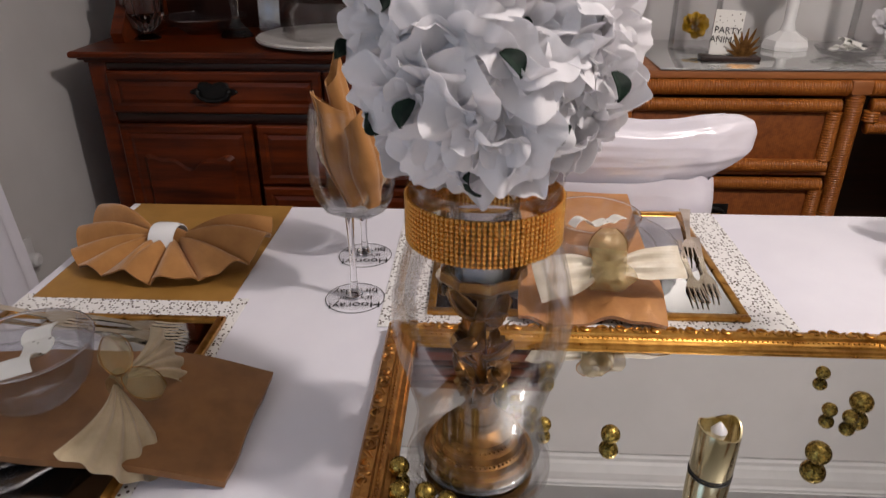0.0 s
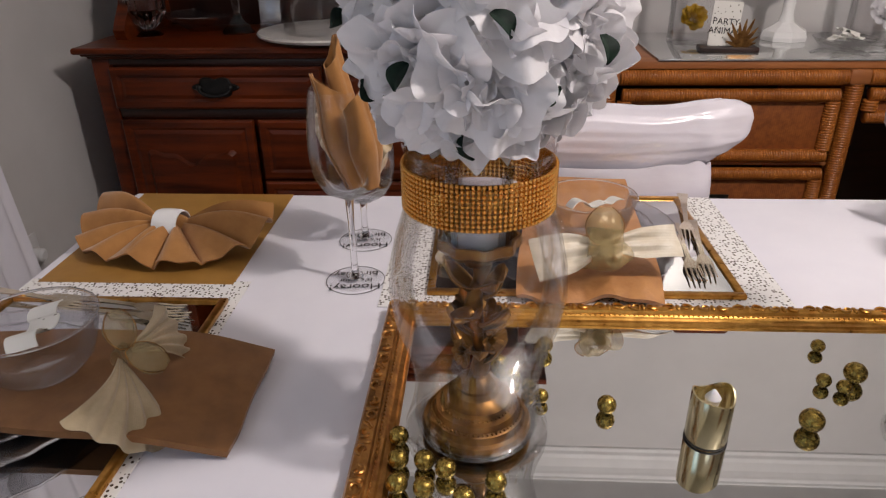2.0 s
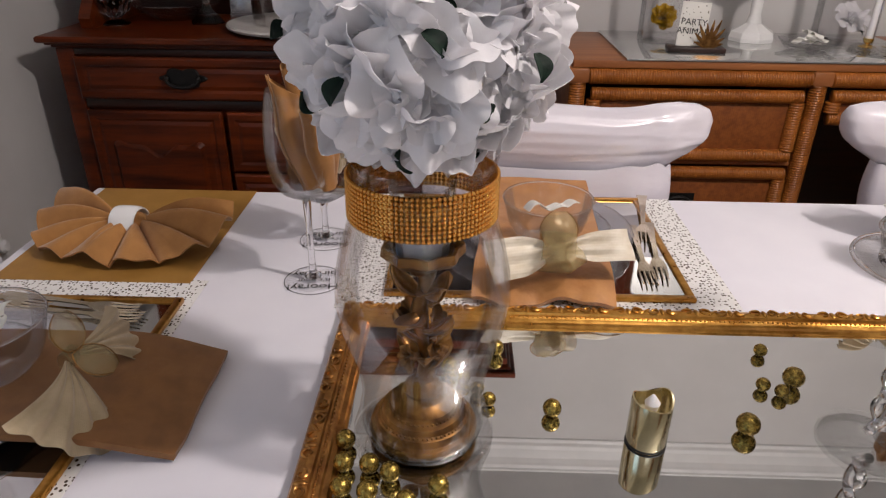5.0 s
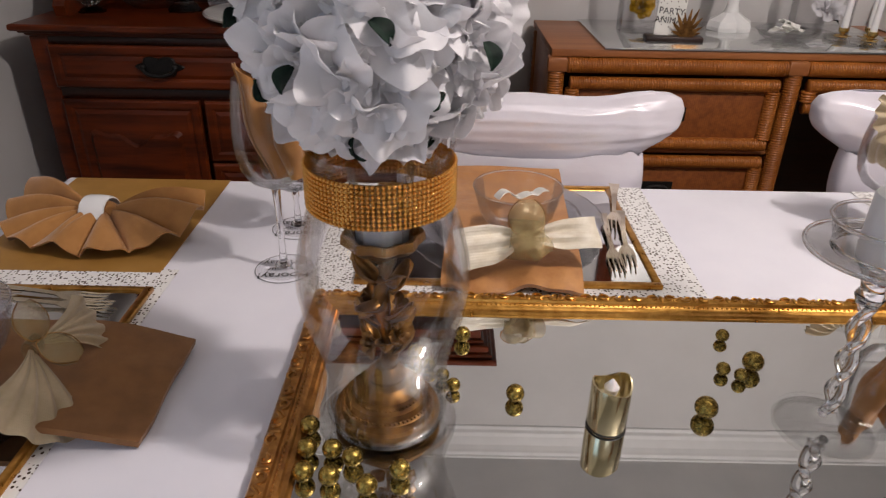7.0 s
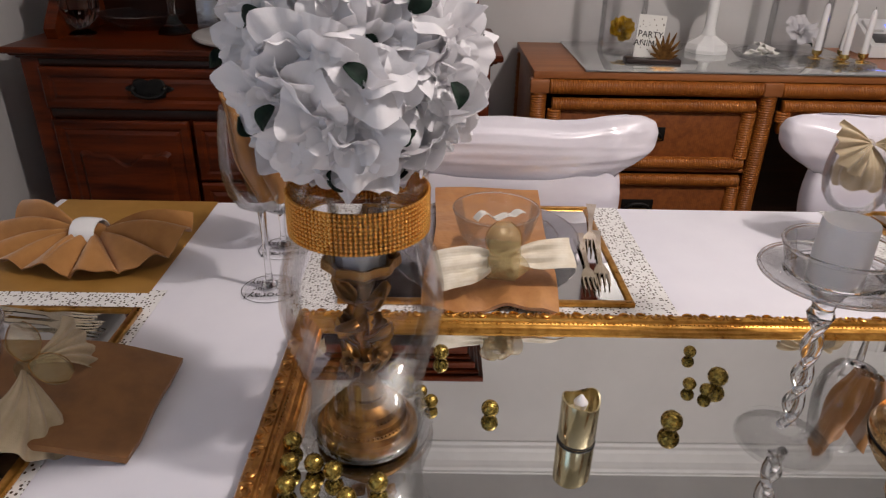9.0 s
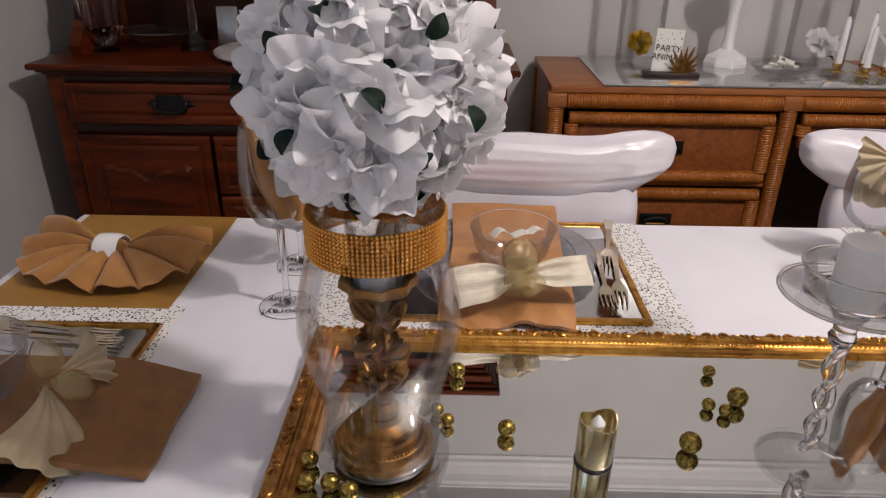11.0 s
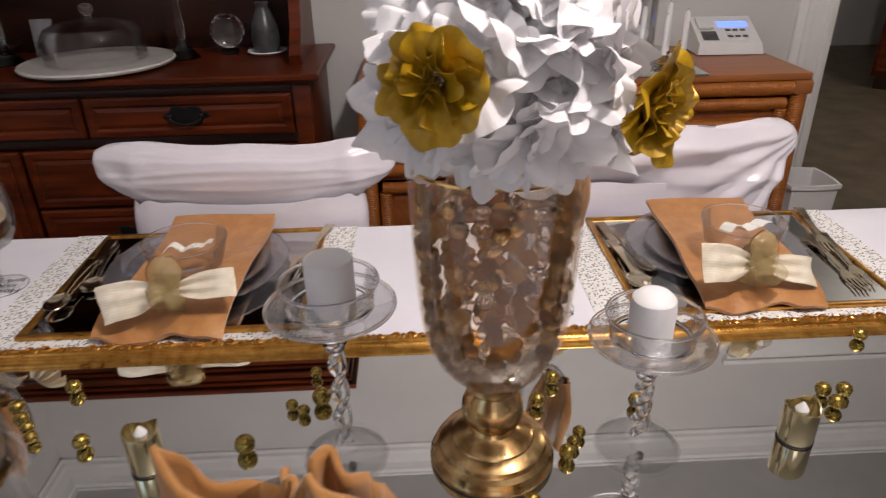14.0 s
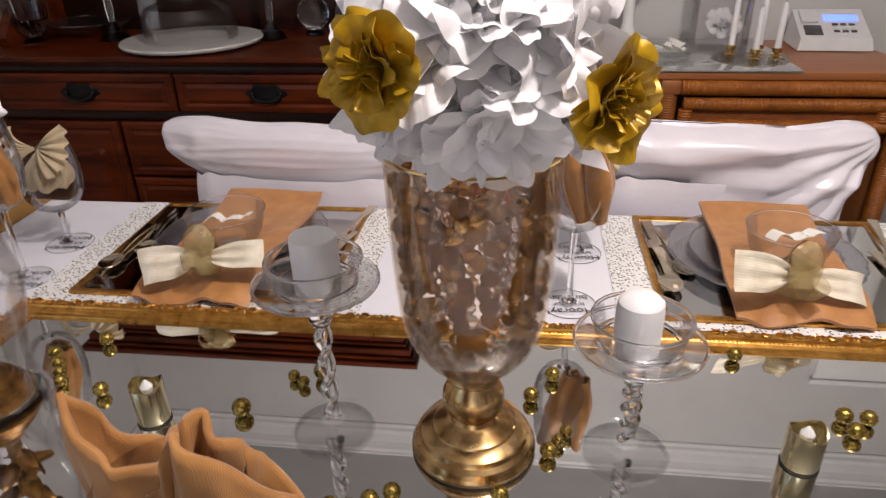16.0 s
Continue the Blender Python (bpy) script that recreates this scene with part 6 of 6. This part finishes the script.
dish = thing("glass_dish", (1.21, 2.20, DZ), 0, "clear cut glass dish holding crumpled speckled paper", "dish")
part("bowl", lathe("gd", [(0, 0), (0.05, 0), (0.07, 0.012), (0.088, 0.032), (0.0865, 0.034), (0.068, 0.016), (0, 0.006)], GLASS, 48, lambda a, z: 1 + (0.03 * math.cos(a * 12) if z > 0.02 else 0)), dish)
pp = thing("folded_paper", (1.20, 2.20, DZ + 0.012), 12, "white speckled paper strips in a glass dish", "paper")
for k in range(4):
    part("strip", sheet("ps", 14, 4, lambda u, v: ((u - 0.5) * 0.11, (v - 0.5) * 0.03, 0.014 + 0.012 * abs(math.sin(u * 7 + k)) + 0.006 * k * 0.5), SPECKLE, 0.0012), pp, "", pose(0.008 * k, 0.012 * (k - 1.5), 0.002 * k, 6 * k, 0, 25 * k))

tray2 = thing("candle_tray", (1.46, 2.20, DZ), 0, "clear round tray with gold wire candle holders", "tray")
part("tray_plate", lathe("tp", [(0, 0), (0.11, 0), (0.115, 0.005), (0.112, 0.007), (0, 0.004)], GLASS, 48), tray2)
for k, (dx, dy, h) in enumerate(((-0.055, 0.03, 0.15), (0.0, -0.035, 0.13), (0.03, 0.035, 0.16), (0.07, -0.015, 0.14))):
    part("holder", lathe("hd", [(0, 0.006), (0.018, 0.007), (0.006, 0.012), (0.006, 0.018), (0.014, 0.024), (0.0155, 0.036), (0.0125, 0.036), (0.011, 0.026), (0, 0.026)], GOLD, 20), tray2, "", pose(dx, dy, 0))
    part("wire_curl", tube("wc", [((0.03 - 0.0012 * q) * math.cos(q * 0.5), (0.03 - 0.0012 * q) * math.sin(q * 0.5), 0.008 + 0.0004 * q) for q in range(18)], 0.0016, GOLD, 6), tray2, "", pose(dx, dy, 0, 0, 0, 70 * k))
    tc = thing("taper_candle", (1.46 + dx, 2.20 + dy, DZ + 0.027), 0, "slender white taper candle", "candle", "taper candles")
    part("wax", lathe("tw", [(0, 0), (0.0105, 0), (0.0085, h - 0.01), (0.004, h), (0, h + 0.001)], WAX, 18), tc)
    part("wick", tube("tk", [(0, 0, h), (0, 0.001, h + 0.008)], 0.0007, INK, 5), tc)

phone = thing("desk_phone", (1.765, 2.42, DT), -3, "white desk phone unit with a lit blue display", "phone")
part("body", moved(mesh("pb", [(-0.115, -0.085, 0), (0.115, -0.085, 0), (0.115, 0.085, 0), (-0.115, 0.085, 0), (-0.108, -0.075, 0.035), (0.108, -0.075, 0.035), (0.108, 0.082, 0.105), (-0.108, 0.082, 0.105)],
                       [(3, 2, 1, 0), (0, 1, 5, 4), (1, 2, 6, 5), (2, 3, 7, 6), (3, 0, 4, 7), (4, 5, 6, 7)], PLASTIC, False), pose(0, 0, 0.003)), phone)
slope = pose(0, -0.075, 0.039, 24.0, 0, 0)
part("display", moved(box("ds", (-0.02, 0.10, 0), (0.085, 0.135, 0.002), LCD, 0.0005, 1), slope), phone, "lit blue display")
for i in range(4):
    for j in range(3):
        part("key", moved(box("ky", (0.0 + j * 0.026, 0.018 + i * 0.019, 0), (0.018 + j * 0.026, 0.029 + i * 0.019, 0.002), GREYVASE if i % 2 else PLASTIC, 0.0005, 1), slope), phone)
part("speaker_grille", moved(box("sg", (-0.09, 0.02, 0), (-0.035, 0.075, 0.0012), GREYVASE, 0.0004, 1), slope), phone)
part("handset", moved(box("hs", (-0.095, 0.085, 0), (-0.04, 0.15, 0.012), PLASTIC, 0.004), slope), phone)

# ---- things on the hutch ----
HZ = ST
cake = thing("cake_stand", (-0.335, 2.165, HZ), 0, "round white marble cake plate with a clear glass dome", "cake stand")
part("marble_plate", lathe("mp", [(0, 0), (0.16, 0), (0.19, 0.004), (0.225, 0.010), (0.23, 0.017), (0.226, 0.022), (0.19, 0.020), (0, 0.020)], vary(material("white_marble", (0.62, 0.6, 0.57), 0.3), (0.52, 0.50, 0.47), (0.68, 0.66, 0.63), 14), 64), cake, "white marble plate")
part("dome", lathe("dm", shell([(0.150, 0.0205), (0.150, 0.08), (0.147, 0.10), (0.132, 0.122), (0.09, 0.137), (0.02, 0.142), (0.012, 0.144)], 0.003), GLASS, 56), cake)
part("knob", lathe("kb", [(0, 0.143), (0.010, 0.144), (0.010, 0.155), (0.02, 0.165), (0.022, 0.178), (0.014, 0.188), (0, 0.19)], CRYSTAL, 24), cake)


def crystal_stick(x, y, h):
    t = thing("crystal_candlestick", (x, y, HZ), 0, "tall clear crystal candlestick", "candlestick", "crystal candlesticks")
    part("foot", lathe("cf", [(0, 0), (0.052, 0), (0.054, 0.004), (0.036, 0.022), (0.016, 0.045), (0.010, 0.06), (0, 0.061)], CRYSTAL, 8, angle=20), t)
    part("stem", lathe("cs", [(0, 0.06), (0.010, 0.06), (0.014, 0.10), (0.010, h * 0.6), (0.016, h - 0.05), (0, h - 0.049)], CRYSTAL, 8, angle=20), t)
    part("cup", lathe("cc", [(0, h - 0.05), (0.016, h - 0.05), (0.022, h - 0.01), (0.026, h), (0.018, h), (0.014, h - 0.03), (0, h - 0.03)], CRYSTAL, 16), t)


crystal_stick(-0.66, 2.25, 0.25)
crystal_stick(-0.10, 2.27, 0.26)
cv = thing("cut_crystal_vase", (-0.93, 2.20, HZ), 0, "cut crystal vase on a short foot", "vase")
part("body", lathe("cv", [(0, 0), (0.04, 0), (0.042, 0.005), (0.016, 0.016), (0.018, 0.022), (0.042, 0.04), (0.058, 0.075), (0.062, 0.13), (0.068, 0.17), (0.064, 0.17), (0.056, 0.13), (0.05, 0.08), (0, 0.05)], CRYSTAL, 24, lambda a, z: 1 + (0.05 * math.cos(a * 12) if z > 0.03 else 0), 20), cv)
cbw = thing("crystal_plate", (-0.79, 2.33, HZ), 0, "clear patterned crystal serving bowl", "bowl")
part("body", lathe("cb", [(0, 0), (0.06, 0), (0.09, 0.02), (0.14, 0.05), (0.137, 0.053), (0.085, 0.026), (0, 0.008)], GREYGLASS, 48, lambda a, z: 1 + (0.02 * math.cos(a * 20) if z > 0.03 else 0)), cbw)
cr = thing("crystal_globe", (0.035, 2.33, HZ), 0, "round faceted crystal ornament on a small base", "ornament")
part("globe", lathe("gl", [(0.056 * math.sin(math.pi * k / 9) if 0 < k < 9 else 0, 0.075 - 0.056 * math.cos(math.pi * k / 9)) for k in range(10)], CRYSTAL, 14, angle=5), cr)
part("base", lathe("gb", [(0, 0), (0.032, 0), (0.03, 0.012), (0.018, 0.024), (0, 0.025)], CRYSTAL, 14, angle=15), cr)
fr = thing("photo_frame", (-0.585, 2.36, HZ), 6, "small pale glass plaque standing upright", "plaque")
part("plaque", moved(box("pq", (-0.035, -0.004, 0), (0.035, 0.004, 0.12), GREYGLASS, 0.002), pose(0, 0, 0.002, -8, 0, 0)), fr)
gp = thing("grey_bottle", (0.165, 2.30, HZ), 0, "dark grey glazed bottle on a saucer", "bottle")
part("bottle", lathe("bo", [(0, 0.006), (0.03, 0.006), (0.042, 0.02), (0.046, 0.05), (0.042, 0.09), (0.028, 0.13), (0.018, 0.15), (0.022, 0.165), (0.016, 0.165), (0, 0.15)], GREYVASE, 32), gp)
part("saucer", lathe("sa", [(0, 0), (0.04, 0), (0.065, 0.012), (0.063, 0.015), (0.04, 0.005), (0, 0.005)], WHITE, 36), gp, "white saucer")
